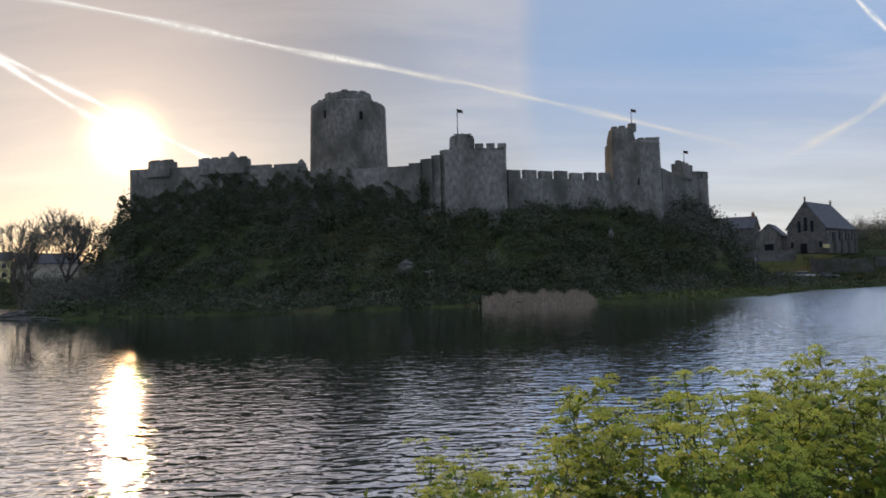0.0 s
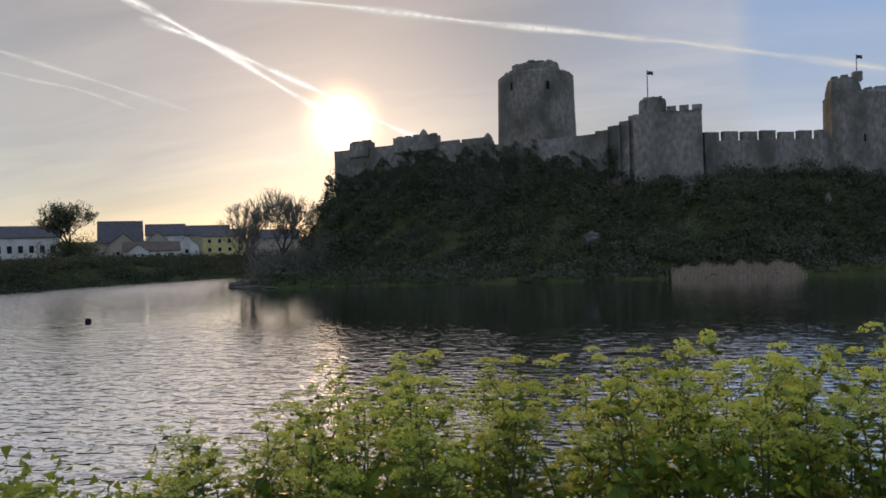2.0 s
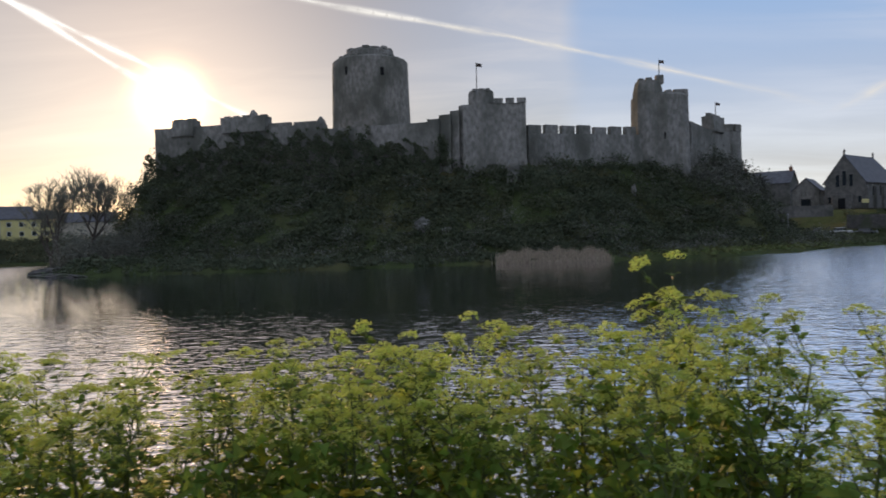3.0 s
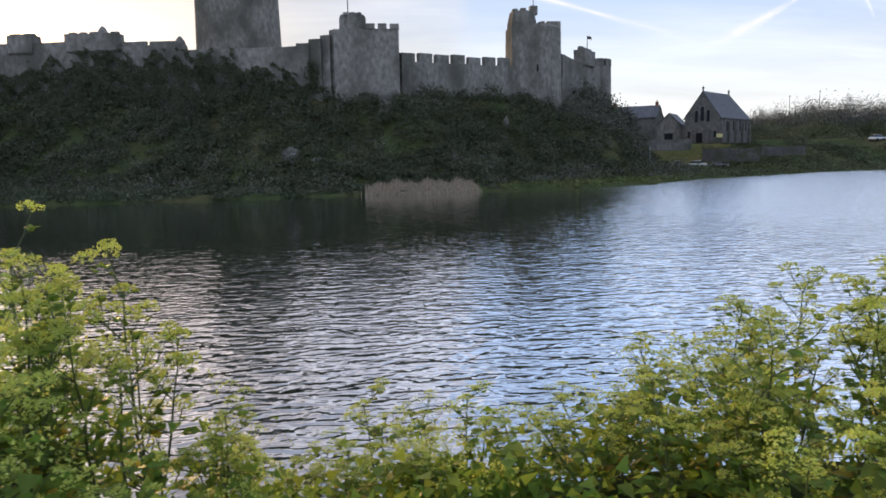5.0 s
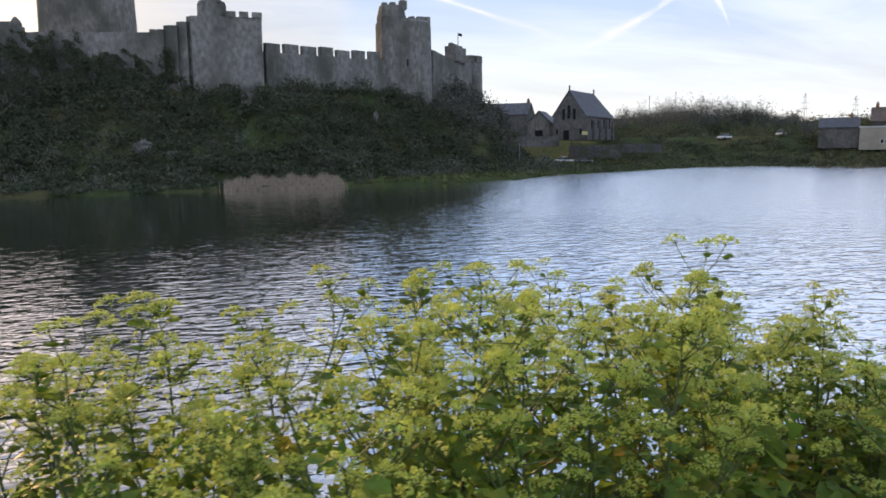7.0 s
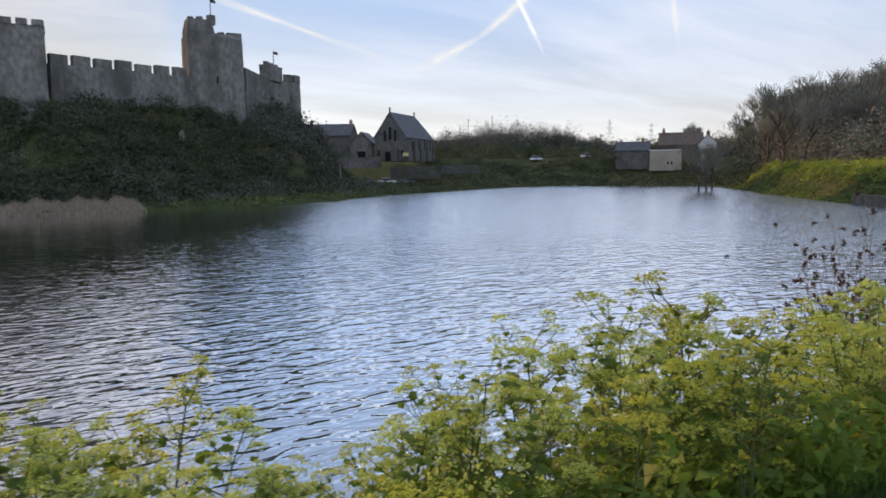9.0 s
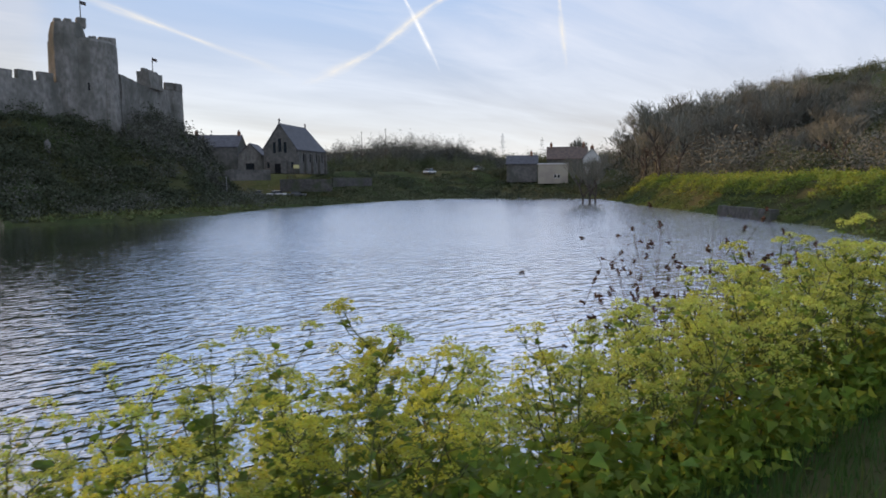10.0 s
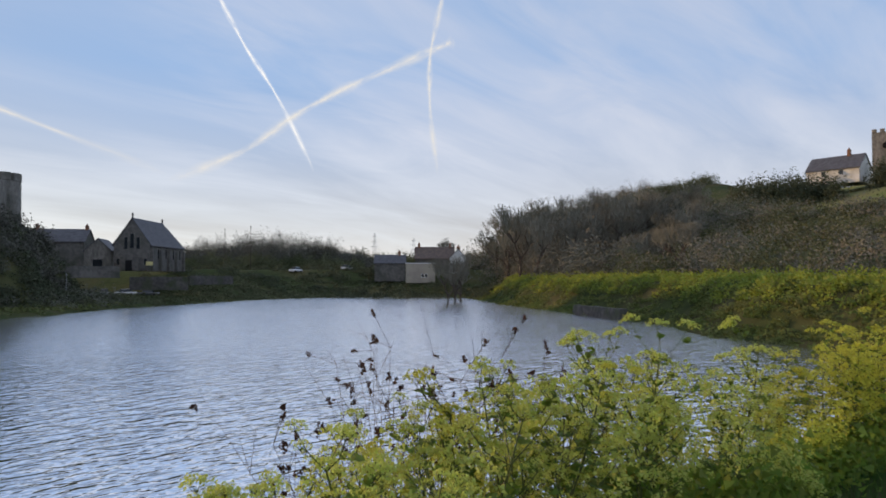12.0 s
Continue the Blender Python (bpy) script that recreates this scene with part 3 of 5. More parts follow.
growth("ivy_scrub", rng, scatter(rng, 640, -64, 66, 84, 152, on_slope(0.8, 20)), (1.0, 3.0), (0.9, 2.6), 520, (0.12, 0.28), LEAF_DARK, "dark ivy and evergreen scrub on the castle rock", "scrub")
growth("olive_scrub", rng, scatter(rng, 400, -64, 66, 84, 152, on_slope(1.5, 24)), (0.8, 2.4), (0.7, 2.0), 380, (0.11, 0.24), LEAF_OLIVE, "olive bushes and brambles on the castle rock", "scrub")
growth("bare_scrub", rng, scatter(rng, 150, -62, 66, 86, 152, on_slope(2, 26)), (1.2, 3.0), (1.4, 3.4), 520, (0.06, 0.16), SCRUB_TWIG, "leafless brown scrub on the castle rock", "scrub")
growth("wall_scrub", rng, scatter(rng, 60, 40, 62, 112, 150, on_slope(1, 9)), (1.4, 3.0), (2.0, 4.5), 700, (0.12, 0.28), SCRUB_TWIG, "tall leafless thicket below the corner tower", "scrub")


def ivy_on_walls():
    pts = []
    for x, y, z, w, h in ((-12, 113.9, 11, 6, 4.5), (-3, 112.0, 12, 2.4, 5.5), (-36, 117.6, 12, 9, 3.0), (24, 119.4, 10.6, 5, 1.8), (48, 135.6, 12.5, 3, 2.6)):
        for _ in range(9):
            a, b, r, n = rng.uniform(-0.5, 0.5), rng.uniform(0, 1) ** 1.7, rng.uniform(0.5, 1.1), 130
            o = rng.normal(size=(n, 2)) * r * 0.55
            pts.append(np.stack([x + a * w + o[:, 0], y - a * w * 0.12 + rng.uniform(-0.45, 0.1, n), z + b * h + o[:, 1]], 1))
    # the west wall is grown over almost to its parapet, and round its end
    n = 52000
    x = rng.uniform(-57.0, -3.5, n)
    top = np.interp(x, (-57, -55, -46, -34, -22, -14, -9, -5, -3.5), (14.0, 16.0, 18.4, 19.2, 18.8, 17.8, 16.4, 14.6, 14.0)) + 0.9 * rumple(x, 0 * x, 2.6) + 0.5 * rumple(x, 0 * x, 0.8, 2.0)
    z = 7 + (top - 7) * rng.uniform(0, 1, n) ** 0.8
    keep = rumple(x, z, 1.1, 4.0) + 0.5 * rumple(x, z, 0.5, 1.0) > -0.55 + 1.1 * smooth(z, top - 2.6, top)
    x, z, top = x[keep], z[keep], top[keep]
    wall_y = np.interp(x, (-55, -46, -34, -23, -5), (122, 120.5, 118.4, 116.6, 113.5))
    y = wall_y - 1.25 - rng.uniform(0, 0.5, len(x)) - np.maximum(0, 1.1 * rumple(x, z, 1.7, 8.0)) - 1.6 * (1 - (z - 7) / (top - 7))
    pts.append(np.stack([x, y, z], 1))
    for cx, cy, cz, rx, rz in ((-56.6, 121.6, 7, 2.0, 8.2), (-58.6, 120.6, 5, 2.2, 6.2), (-60.5, 119.5, 3, 2.2, 4.6)):
        pts.append(dome_points(rng, cx, cy, cz, rx, rz, 1800))
    p = np.concatenate(pts)
    leaf_cloud("wall_ivy", p, rng.uniform(0.1, 0.24, len(p)), LEAF_DARK, rng, "ivy climbing the castle walls", "ivy")


ivy_on_walls()


def reed_bed():
    n = 5200
    x = rng.uniform(5.2, 19.5, n) + rng.normal(0, 0.3, n)
    y = 88.3 + 0.09 * (x - 5) + rng.uniform(0, 1.9, n)
    z0 = np.full(n, WATER_Z)
    h = (1.65 - 0.5 * smooth(np.abs(x - 12.3), 5.5, 7.6) + 0.35 * np.sin(x * 2.3) * np.sin(x * 0.8 + 1)) * rng.uniform(0.62, 1.18, n)
    lean = rng.normal(0, 0.13, (n, 2))
    w = rng.uniform(0.015, 0.035, n)
    a = np.stack([x - w, y, z0], 1)
    b = np.stack([x + w, y, z0], 1)
    c = np.stack([x + lean[:, 0], y + lean[:, 1], z0 + h], 1)
    ob = array_mesh("reed_bed", np.stack([a, b, c], 1).reshape(-1, 3), np.arange(3 * n).reshape(-1, 3), REED)
    tagged(ob, "pale dry reeds standing in the pond's edge", "reeds", kind="stuff")


reed_bed()


def near_shore(x, y):
    s = signed_distance(SHORE, x, y)
    return (s > 0.3) & (s < 9)


growth("marsh_tussocks", rng, scatter(rng, 420, -45, 62, 84, 118, lambda x, y: near_shore(x, y) & (x > 19)), (0.4, 1.0), (0.3, 0.7), 60, (0.12, 0.3), MARSH, "pale tussocks of marsh grass along the castle shore", "grass")
growth("shore_scrub", rng, scatter(rng, 620, -52, 22, 83, 100, near_shore), (0.6, 1.6), (0.4, 1.1), 120, (0.14, 0.32), LEAF_DARK, "low dark herbage along the castle shore", "scrub")
growth("church_bank_scrub", rng, scatter(rng, 1000, 50, 150, 105, 152, lambda x, y: (signed_distance(SHORE, x, y) > 0.5) & (signed_distance(SHORE, x, y) < 36)), (0.7, 2.0), (0.3, 1.0), 120, (0.14, 0.34), LEAF_OLIVE, "low rough herbage on the bank below the church", "scrub")


def right_bank(lo, hi):
    def keep(x, y):
        s = signed_distance(SHORE, x, y)
        return (s > lo) & (s < hi) & (y < 103) & (0.8 * (x - 78) - 0.6 * (y - 8) < 8) & ((x > 60) | (y < 5))
    return keep


growth("bank_herbs", rng, scatter(rng, 1500, 27, 150, -6, 104, right_bank(4.0, 12)), (0.5, 1.1), (0.7, 1.5), 110, (0.08, 0.2), LEAF_BRIGHT, "yellow-green flowering herbs crowding the far bank", "herbs")
growth("bank_bushes", rng, scatter(rng, 1500, 27, 150, -6, 104, right_bank(0.1, 7)), (0.5, 1.2), (0.25, 0.7), 110, (0.08, 0.2), BANK_GRASS, "green brambles and grass on the bank slope", "scrub")


def on_hill(lo, hi):
    def keep(x, y):
        u = 0.8 * (x - 78) - 0.6 * (y - 8)
        field = (u > 46) & ((x - 15) * 0.46 > (y - 1))
        return (u > lo) & (u < hi) & ~field & (y > -14)
    return keep


growth("hill_scrub", rng, scatter(rng, 430, 80, 250, -14, 170, on_hill(2, 95)), (2.0, 4.8), (2.4, 6.2), 1000, (0.10, 0.22), LEAF_OLIVE, "olive scrub and small trees covering the hillside", "woods")
growth("hill_bare_scrub", rng, scatter(rng, 430, 80, 250, -14, 170, on_hill(2, 100)), (2.0, 4.6), (3.0, 6.6), 800, (0.08, 0.21), TWIG, "leafless brown woodland scrub on the hillside", "woods")
growth("hill_evergreens", rng, scatter(rng, 210, 80, 250, -14, 170, on_hill(1, 95)), (1.6, 3.8), (2.0, 4.8), 850, (0.09, 0.21), LEAF_DARK, "dark evergreen bushes among the hillside scrub", "woods")
def crest_woods():
    spots = []
    for _ in range(300):
        az, r = radians(rng.uniform(50, 64.5)), rng.uniform(170, 400)
        spots.append((15 + r * math.sin(az), 1 + r * math.cos(az)))
    growth("crest_woods", rng, np.array(spots), (3.0, 5.5), (4.5, 8.5), 900, (0.12, 0.28), TWIG, "leafless trees along the crest of the hill", "woods")


crest_woods()


def flank_woods():
    spots = []
    while len(spots) < 150:
        az, r = rng.uniform(52.6, 63), rng.uniform(134, 190)
        x, y = 15 + r * math.sin(radians(az)), 1 + r * math.cos(radians(az))
        if (az > 53 or r < 150) and 0.8 * (x - 78) - 0.6 * (y - 8) > 0:
            spots.append((x, y))
    growth("flank_woods", rng, np.array(spots), (2.8, 4.8), (8.0, 14.5), 2500, (0.08, 0.2), TWIG, "leafless grey-brown trees where the hill begins", "woods")


flank_woods()
growth("wood_edge", rng, scatter(rng, 46, 108, 152, 58, 98, lambda x, y: (0.8 * (x - 78) - 0.6 * (y - 8) > -3) & (0.8 * (x - 78) - 0.6 * (y - 8) < 26)), (2.6, 4.4), (6.0, 9.5), 900, (0.12, 0.28), TWIG, "tall leafless trees at the edge of the hillside woods", "woods")


def hedge():
    t = rng.uniform(0, 1, 70)
    spots = np.stack([172 + 28 * t + rng.normal(0, 1.5, 70), 66 - 24 * t + rng.normal(0, 1.5, 70)], 1)
    around = [(15 + r * math.sin(a), 1 + r * math.cos(a)) for a, r in zip(np.radians(rng.uniform(71.5, 78.3, 44)), rng.uniform(180, 190, 44))]
    crest = [(15 + r * math.sin(a), 1 + r * math.cos(a)) for a, r in zip(np.radians(rng.uniform(70.8, 75.6, 40)), rng.uniform(184, 196, 40))]
    growth("crest_hedge", rng, np.array(crest), (2.0, 3.4), (5.5, 7.6), 900, (0.14, 0.3), LEAF_DARK, "dark thick hedge rising to the hilltop house", "hedge")
    around += [(15 + r * math.sin(a), 1 + r * math.cos(a)) for a, r in zip(np.radians(rng.uniform(79.9, 81.6, 9)), rng.uniform(186, 192, 9))]
    growth("garden_hedge", rng, np.array(around), (1.8, 3.0), (5.4, 7.2), 800, (0.16, 0.34), LEAF_DARK, "dark garden hedge before the hilltop house", "hedge")
    growth("field_hedge", rng, spots, (1.8, 3.0), (2.2, 3.6), 420, (0.2, 0.42), LEAF_DARK, "dark overgrown hedge along the hilltop field", "hedge")


hedge()


def hill_field():
    """The open grass field at the top of the hill, draped on the ground."""
    xs, ys = np.arange(120, 262, 2.0), np.arange(-60, 72, 2.0)
    X, Y = np.meshgrid(xs, ys)
    i = np.arange(X.size).reshape(X.shape)
    f = np.stack([i[:-1, :-1], i[:-1, 1:], i[1:, 1:], i[1:, :-1]], -1).reshape(-1, 4)
    u = 0.8 * (X - 78) - 0.6 * (Y - 8)
    ok = ((u > 43) & ((X - 15) * 0.48 > (Y - 1))).ravel()
    f = f[ok[f].all(1)]
    Z = height(X, Y) + 0.12
    ob = array_mesh("field", np.stack([X, Y, Z], -1).reshape(-1, 3), f, FIELD, smooth=True)
    tagged(ob, "open pale green pasture on the hilltop", "field", kind="structure")


FIELD = material("pasture_grass", (0.17, 0.20, 0.07), 0.95, (0.13, 0.165, 0.055), 0.4, bump=0.05, bump_scale=3, stain=(0.20, 0.19, 0.09), stain_scale=0.06, spec=0.02)
hill_field()


def skyline_hedge():
    spots = []
    for _ in range(70):
        az, r = radians(rng.uniform(62, 69.5)), rng.uniform(278, 325)
        spots.append((15 + r * math.sin(az), 1 + r * math.cos(az)))
    growth("skyline_hedge", rng, np.array(spots), (2.2, 3.8), (3.0, 5.5), 700, (0.14, 0.3), LEAF_DARK, "dark evergreen hedge along the top of the field", "hedge")


skyline_hedge()


def far_woods():
    for lo, hi, count, tall in ((25.5, 28.5, 26, (6.0, 8.0)), (28.0, 31.5, 34, (8.5, 10.5)), (31.0, 36.5, 52, (10.5, 12.8)), (36.0, 39.0, 30, (8.5, 10.5)), (38.5, 41.5, 24, (6.0, 8.0))):
        az, r = np.radians(rng.uniform(lo, hi, count)), rng.uniform(235, 285, count)
        spots = np.stack([15 + r * np.sin(az), 1 + r * np.cos(az)], 1)
        growth("far_woods", rng, spots, (4.0, 6.5), tall, 3800, (0.11, 0.25), SCRUB_TWIG, "grey-brown leafless woods beyond the pond's end", "woods")
    front = [(15 + r * math.sin(a), 1 + r * math.cos(a)) for a, r in zip(np.radians(rng.uniform(26, 41, 70)), rng.uniform(226, 240, 70))]
    growth("wood_margin", rng, np.array(front), (3.0, 5.0), (3.0, 6.5), 1300, (0.12, 0.3), LEAF_OLIVE, "olive bushes along the edge of the far woods", "woods")
    spots = []
    for _ in range(130):
        az, r = radians(rng.uniform(38, 56)), rng.uniform(290, 380)
        spots.append((15 + r * math.sin(az), 1 + r * math.cos(az)))
    growth("distant_woods", rng, np.array(spots), (4, 8), (5, 9), 500, (0.25, 0.5), LEAF_OLIVE, "low distant woods on rising ground", "woods")
    spots = []
    for _ in range(90):
        az, r = radians(rng.uniform(24, 50)), rng.uniform(170, 215)
        spots.append((15 + r * math.sin(az), 1 + r * math.cos(az)))
    for _ in range(60):
        az, r = radians(rng.uniform(40, 54)), rng.uniform(150, 173)
        spots.append((15 + r * math.sin(az), 1 + r * math.cos(az)))
    growth("lane_hedges", rng, np.array(spots), (1.5, 3.0), (1.2, 2.8), 400, (0.13, 0.3), LEAF_DARK, "dark hedges and garden bushes by the lane", "hedge")
    spots = scatter(rng, 620, -160, -62, 70, 165, lambda x, y: (signed_distance(SHORE, x, y) > 0.1) & (signed_distance(SHORE, x, y) < 34) & (x + 0.4 * y < -25))
    growth("left_bank_scrub", rng, np.array(spots), (1.2, 2.8), (0.8, 2.2), 460, (0.10, 0.24), LEAF_DARK, "rough scrub on the bank below the houses", "scrub")


far_woods()


def town_trees():
    spots = []
    for _ in range(120):
        az, r = radians(rng.uniform(-62, -27)), rng.uniform(255, 340)
        spots.append((r * math.sin(az), r * math.cos(az)))
    growth("town_woods", rng, np.array(spots), (5, 9), (5, 8.5), 900, (0.2, 0.42), TWIG, "grey-brown leafless woods behind the town houses", "woods")
    garden = [(-150 + 3.4 * k + rng.normal(0, 1.2), 158 + 1.9 * k + rng.normal(0, 1.5)) for k in range(22)]
    growth("garden_hedges", rng, np.array(garden), (1.4, 2.6), (1.6, 3.0), 420, (0.13, 0.3), LEAF_DARK, "dark garden hedges before the houses across the water", "hedge")
    bushes = [(-146.5 + rng.normal(0, 3.0), 147 + rng.normal(0, 2.0)) for _ in range(14)]
    growth("garden_bushes", rng, np.array(bushes), (2.0, 3.6), (5.0, 9.0), 900, (0.14, 0.3), LEAF_OLIVE, "olive bushes under the broad tree by the flats", "bush")
    thicket = scatter(rng, 46, -64, -50, 88, 112, lambda x, y: signed_distance(SHORE, x, y) > 0.8)
    growth("point_thicket", rng, thicket, (1.8, 3.2), (3.6, 7.0), 1300, (0.07, 0.18), TWIG, "leafless thicket on the point below the castle", "scrub")


town_trees()


# ---- trees ----
def tree(x, y, tall, spread, label, mat_leaf=None, seed=1, depth=5, trunk=0.26, leaves=0, leaf_size=0.2, z=None):
    """A tapered trunk that forks into limbs and twigs; the crown is the twigs, and leaves where it has them."""
    r = random.Random(seed)
    t = anchor("tree", x, y, float(height(x, y)) - 0.2 if z is None else z, label, "tree")
    wood, twig, tips = bmesh.new(), bmesh.new(), []

    def limb(bm, a, b, ra, rb, sides):
        d = (b - a).normalized()
        u = d.orthogonal().normalized()
        w = d.cross(u)
        ra_, rb_ = [], []
        for i in range(sides):
            k = 2 * math.pi * i / sides
            o = u * math.cos(k) + w * math.sin(k)
            ra_.append(bm.verts.new(a + o * ra))
            rb_.append(bm.verts.new(b + o * rb))
        for i in range(sides):
            bm.faces.new((ra_[i], ra_[(i + 1) % sides], rb_[(i + 1) % sides], rb_[i]))

    def grow(a, d, length, rad, level):
        b = a
        for s in range(2):
            c = b + (d + Vector((r.uniform(-1, 1), r.uniform(-1, 1), r.uniform(-0.4, 0.8))) * 0.13).normalized() * length / 2
            limb(wood if level < 3 else twig, b, c, rad * (1 - 0.2 * s), rad * (0.8 - 0.2 * s), 6 if level < 2 else 3)
            b = c
            if s == 0 and level > 0 and level < depth and r.random() < 0.8:
                side = Vector((r.uniform(-1, 1), r.uniform(-1, 1), r.uniform(-0.1, 0.7))).normalized()
                grow(b, (d * 0.6 + side * spread * 1.2 + Vector((0, 0, 0.2))).normalized(), length * r.uniform(0.5, 0.75), rad * 0.5, level + 1)
        if level >= depth:
            tips.append(b)
            return
        for _ in range(3 if level < 3 else 4):
            side = Vector((r.uniform(-1, 1), r.uniform(-1, 1), r.uniform(-0.25, 0.7))).normalized()
            grow(b, (d * 0.75 + side * spread + Vector((0, 0, 0.22))).normalized(), length * r.uniform(0.68, 0.9), rad * 0.62, level + 1)

    grow(Vector((0, 0, 0)), Vector((r.uniform(-0.1, 0.1), r.uniform(-0.1, 0.1), 1)), tall * 0.21, trunk, 0)
    part("trunk", wood, BARK, t)
    part("crown", twig, TWIG, t, "fine bare twigs" if not leaves else "thin branches")
    if leaves:
        g = np.random.default_rng(seed)
        base = np.array([tuple(p) for p in tips])
        c = base[g.integers(0, len(base), leaves)] + g.normal(0, 0.35, (leaves, 3))
        o = leaf_cloud("foliage", c, g.uniform(leaf_size * 0.6, leaf_size * 1.3, leaves), mat_leaf, g, "", "")
        del o["kind"]
        o.parent = t
    return t


tree(-57.4, 95.6, 19, 0.62, "bare grey tree beside the castle rock", seed=3, trunk=0.29)
tree(-53.6, 97.5, 19, 0.62, "bare forked tree beside the castle rock", seed=8, trunk=0.29)
tree(-55.6, 101, 19, 0.7, "bare spreading tree behind the castle point", seed=15, trunk=0.29)
tree(-60.4, 98, 16, 0.65, "small bare tree beside the castle rock", seed=12, trunk=0.3)
tree(-146.5, 147.6, 23, 0.85, "broad grey-olive tree before the white houses", LEAF_OLIVE, seed=21, trunk=0.5, leaves=5200, leaf_size=0.24)
tree(194.7, 160.5, 16, 0.7, "lone dark bare tree on the skyline", seed=31, trunk=0.4)
tree(82.4, 200, 15, 0.6, "dark evergreen pine behind the church houses", LEAF_DARK, 41, leaves=2600, leaf_size=0.5, trunk=0.4)
for k, (tx, ty, th) in enumerate(((133, 67, 12), (137, 63, 13), (141, 64.5, 12), (146, 62, 11), (129, 70, 11), (151, 66, 10), (124, 76, 10), (160, 60, 9), (150, 74, 13), (158, 84, 13), (139, 74, 11))):
    tree(tx, ty, th * 1.5, 0.72, "slender leafless tree on the hill's crest", seed=50 + k, trunk=0.34)


def wood_of_bare_trees():
    """Copies of three bare trees, standing through the scrub of the hillside and the far woods."""
    r = random.Random(77)
    kinds = [tree(112 + 3 * k, 88 + k, 14, 0.66, "leafless tree standing in the hillside woods", seed=90 + k) for k in range(3)]
    for k in kinds:
        tagged(k, group="leafless trees of the woods")
    spots = [tuple(p) for p in scatter(rng, 60, 84, 230, -12, 150, lambda x, y: on_hill(3, 50)(x, y) & (np.arctan2(x - 15, y - 1) < 1.2))]
    for _ in range(22):
        az, d = radians(r.uniform(52, 63)), r.uniform(136, 182)
        spots.append((15 + d * math.sin(az), 1 + d * math.cos(az)))
    for _ in range(20):
        az, d = radians(r.uniform(25.5, 41.5)), r.uniform(236, 282)
        spots.append((15 + d * math.sin(az), 1 + d * math.cos(az)))
    for x, y in spots:
        s = r.uniform(0.45, 0.62) if math.hypot(x, y) > 232 else r.uniform(0.6, 1.0)
        if 0.89 < math.atan2(x - 15, y - 1) < 1.10 and 134 < math.hypot(x - 15, y) < 184:
            s = r.uniform(1.15, 1.65)
        m = pose(x, y, float(height(x, y)) - 0.3, 0, 0, r.uniform(0, 360)) @ Matrix.Diagonal((s * r.uniform(0.9, 1.2), s * r.uniform(0.9, 1.2), s, 1))
        copy_thing(r.choice(kinds), m).matrix_basis = m


wood_of_bare_trees()
tree(189, 52.5, 5.5, 0.85, "small green tree on the hilltop field's edge", LEAF_OLIVE, 70, leaves=3200, leaf_size=0.3)
tree(213, 24, 11, 0.8, "dark pine beside the hilltop church", LEAF_DARK, 71, leaves=1800, leaf_size=0.4)


# ---- rocks ----
def rock(x, y, z, sx, sy, sz, label, seed, mat=None):
    bm = bmesh.new()
    bmesh.ops.create_icosphere(bm, subdivisions=4, radius=1)
    for v in bm.verts:
        d = v.co.copy()
        k = 1 + 0.35 * noise.noise(d * 1.3 + Vector((seed, 0, 0))) + 0.22 * noise.noise(d * 3.5 + Vector((0, seed, 0)))
        k = round(k * 7) / 7 * 0.5 + k * 0.5
        v.co = Vector((d.x * sx * k, d.y * sy * k, d.z * sz * k))
    o = mesh_object("rock_outcrop", bm, mat or ROCK)
    o.matrix_basis = pose(x, y, z, 0, 0, seed * 40)
    return tagged(o, label, "rock", group="rocks of the castle cliff")


for k, (x, y, z, sx, sy, sz) in enumerate(((-5.4, 99.6, 1.9, 1.3, 0.9, 1.1), (-1.8, 98.8, 0.6, 0.9, 0.8, 1.1), (0.6, 98.2, 0.2, 1.0, 0.8, 0.8), 
                                            (-50.5, 83.6, -3.25, 4.2, 1.2, 0.35), (-53, 87, -3.0, 2.6, 1.6, 0.7), (8.5, 107.5, 9, 1.2, 1.2, 2.6), (28, 113.8, 6.6, 0.4, 0.4, 0.9))):
    rock(x, y, z, sx, sy, sz, "grey limestone outcrop on the overgrown castle cliff", k + 1, QUAY if y < 90 else None)


# ---- buildings ----
RENDER_WHITE = material("white_render", (0.72, 0.72, 0.70), 0.8, (0.62, 0.62, 0.60), 0.6, stain=(0.5, 0.5, 0.47), stain_scale=0.4)
RENDER_CREAM = material("cream_render", (0.42, 0.37, 0.30), 0.8, (0.35, 0.31, 0.26), 0.6, stain=(0.42, 0.38, 0.3), stain_scale=0.4)
RENDER_YELLOW = material("yellow_render", (0.66, 0.58, 0.26), 0.8, (0.56, 0.48, 0.22), 0.6)
SLATE = material("roof_slate", (0.10, 0.10, 0.115), 0.6, (0.065, 0.065, 0.075), 1.2, bump=0.05, bump_scale=4)
SLATE_BROWN = material("brown_roof_tile", (0.16, 0.12, 0.10), 0.8, (0.11, 0.085, 0.075), 1.2, bump=0.05, bump_scale=4)
BRICK = material("chimney_brick", (0.26, 0.14, 0.09), 0.9, (0.18, 0.10, 0.07), 2)
PALE_TRIM = material("white_paint", (0.75, 0.75, 0.74), 0.6, (0.66, 0.66, 0.65), 2)
GLASS = material("window_glass", (0.03, 0.035, 0.04), 0.08, (0.02, 0.025, 0.03), 1, spec=0.6)
METAL = material("grey_metal", (0.35, 0.36, 0.37), 0.45, (0.28, 0.29, 0.30), 3, metallic=0.6)


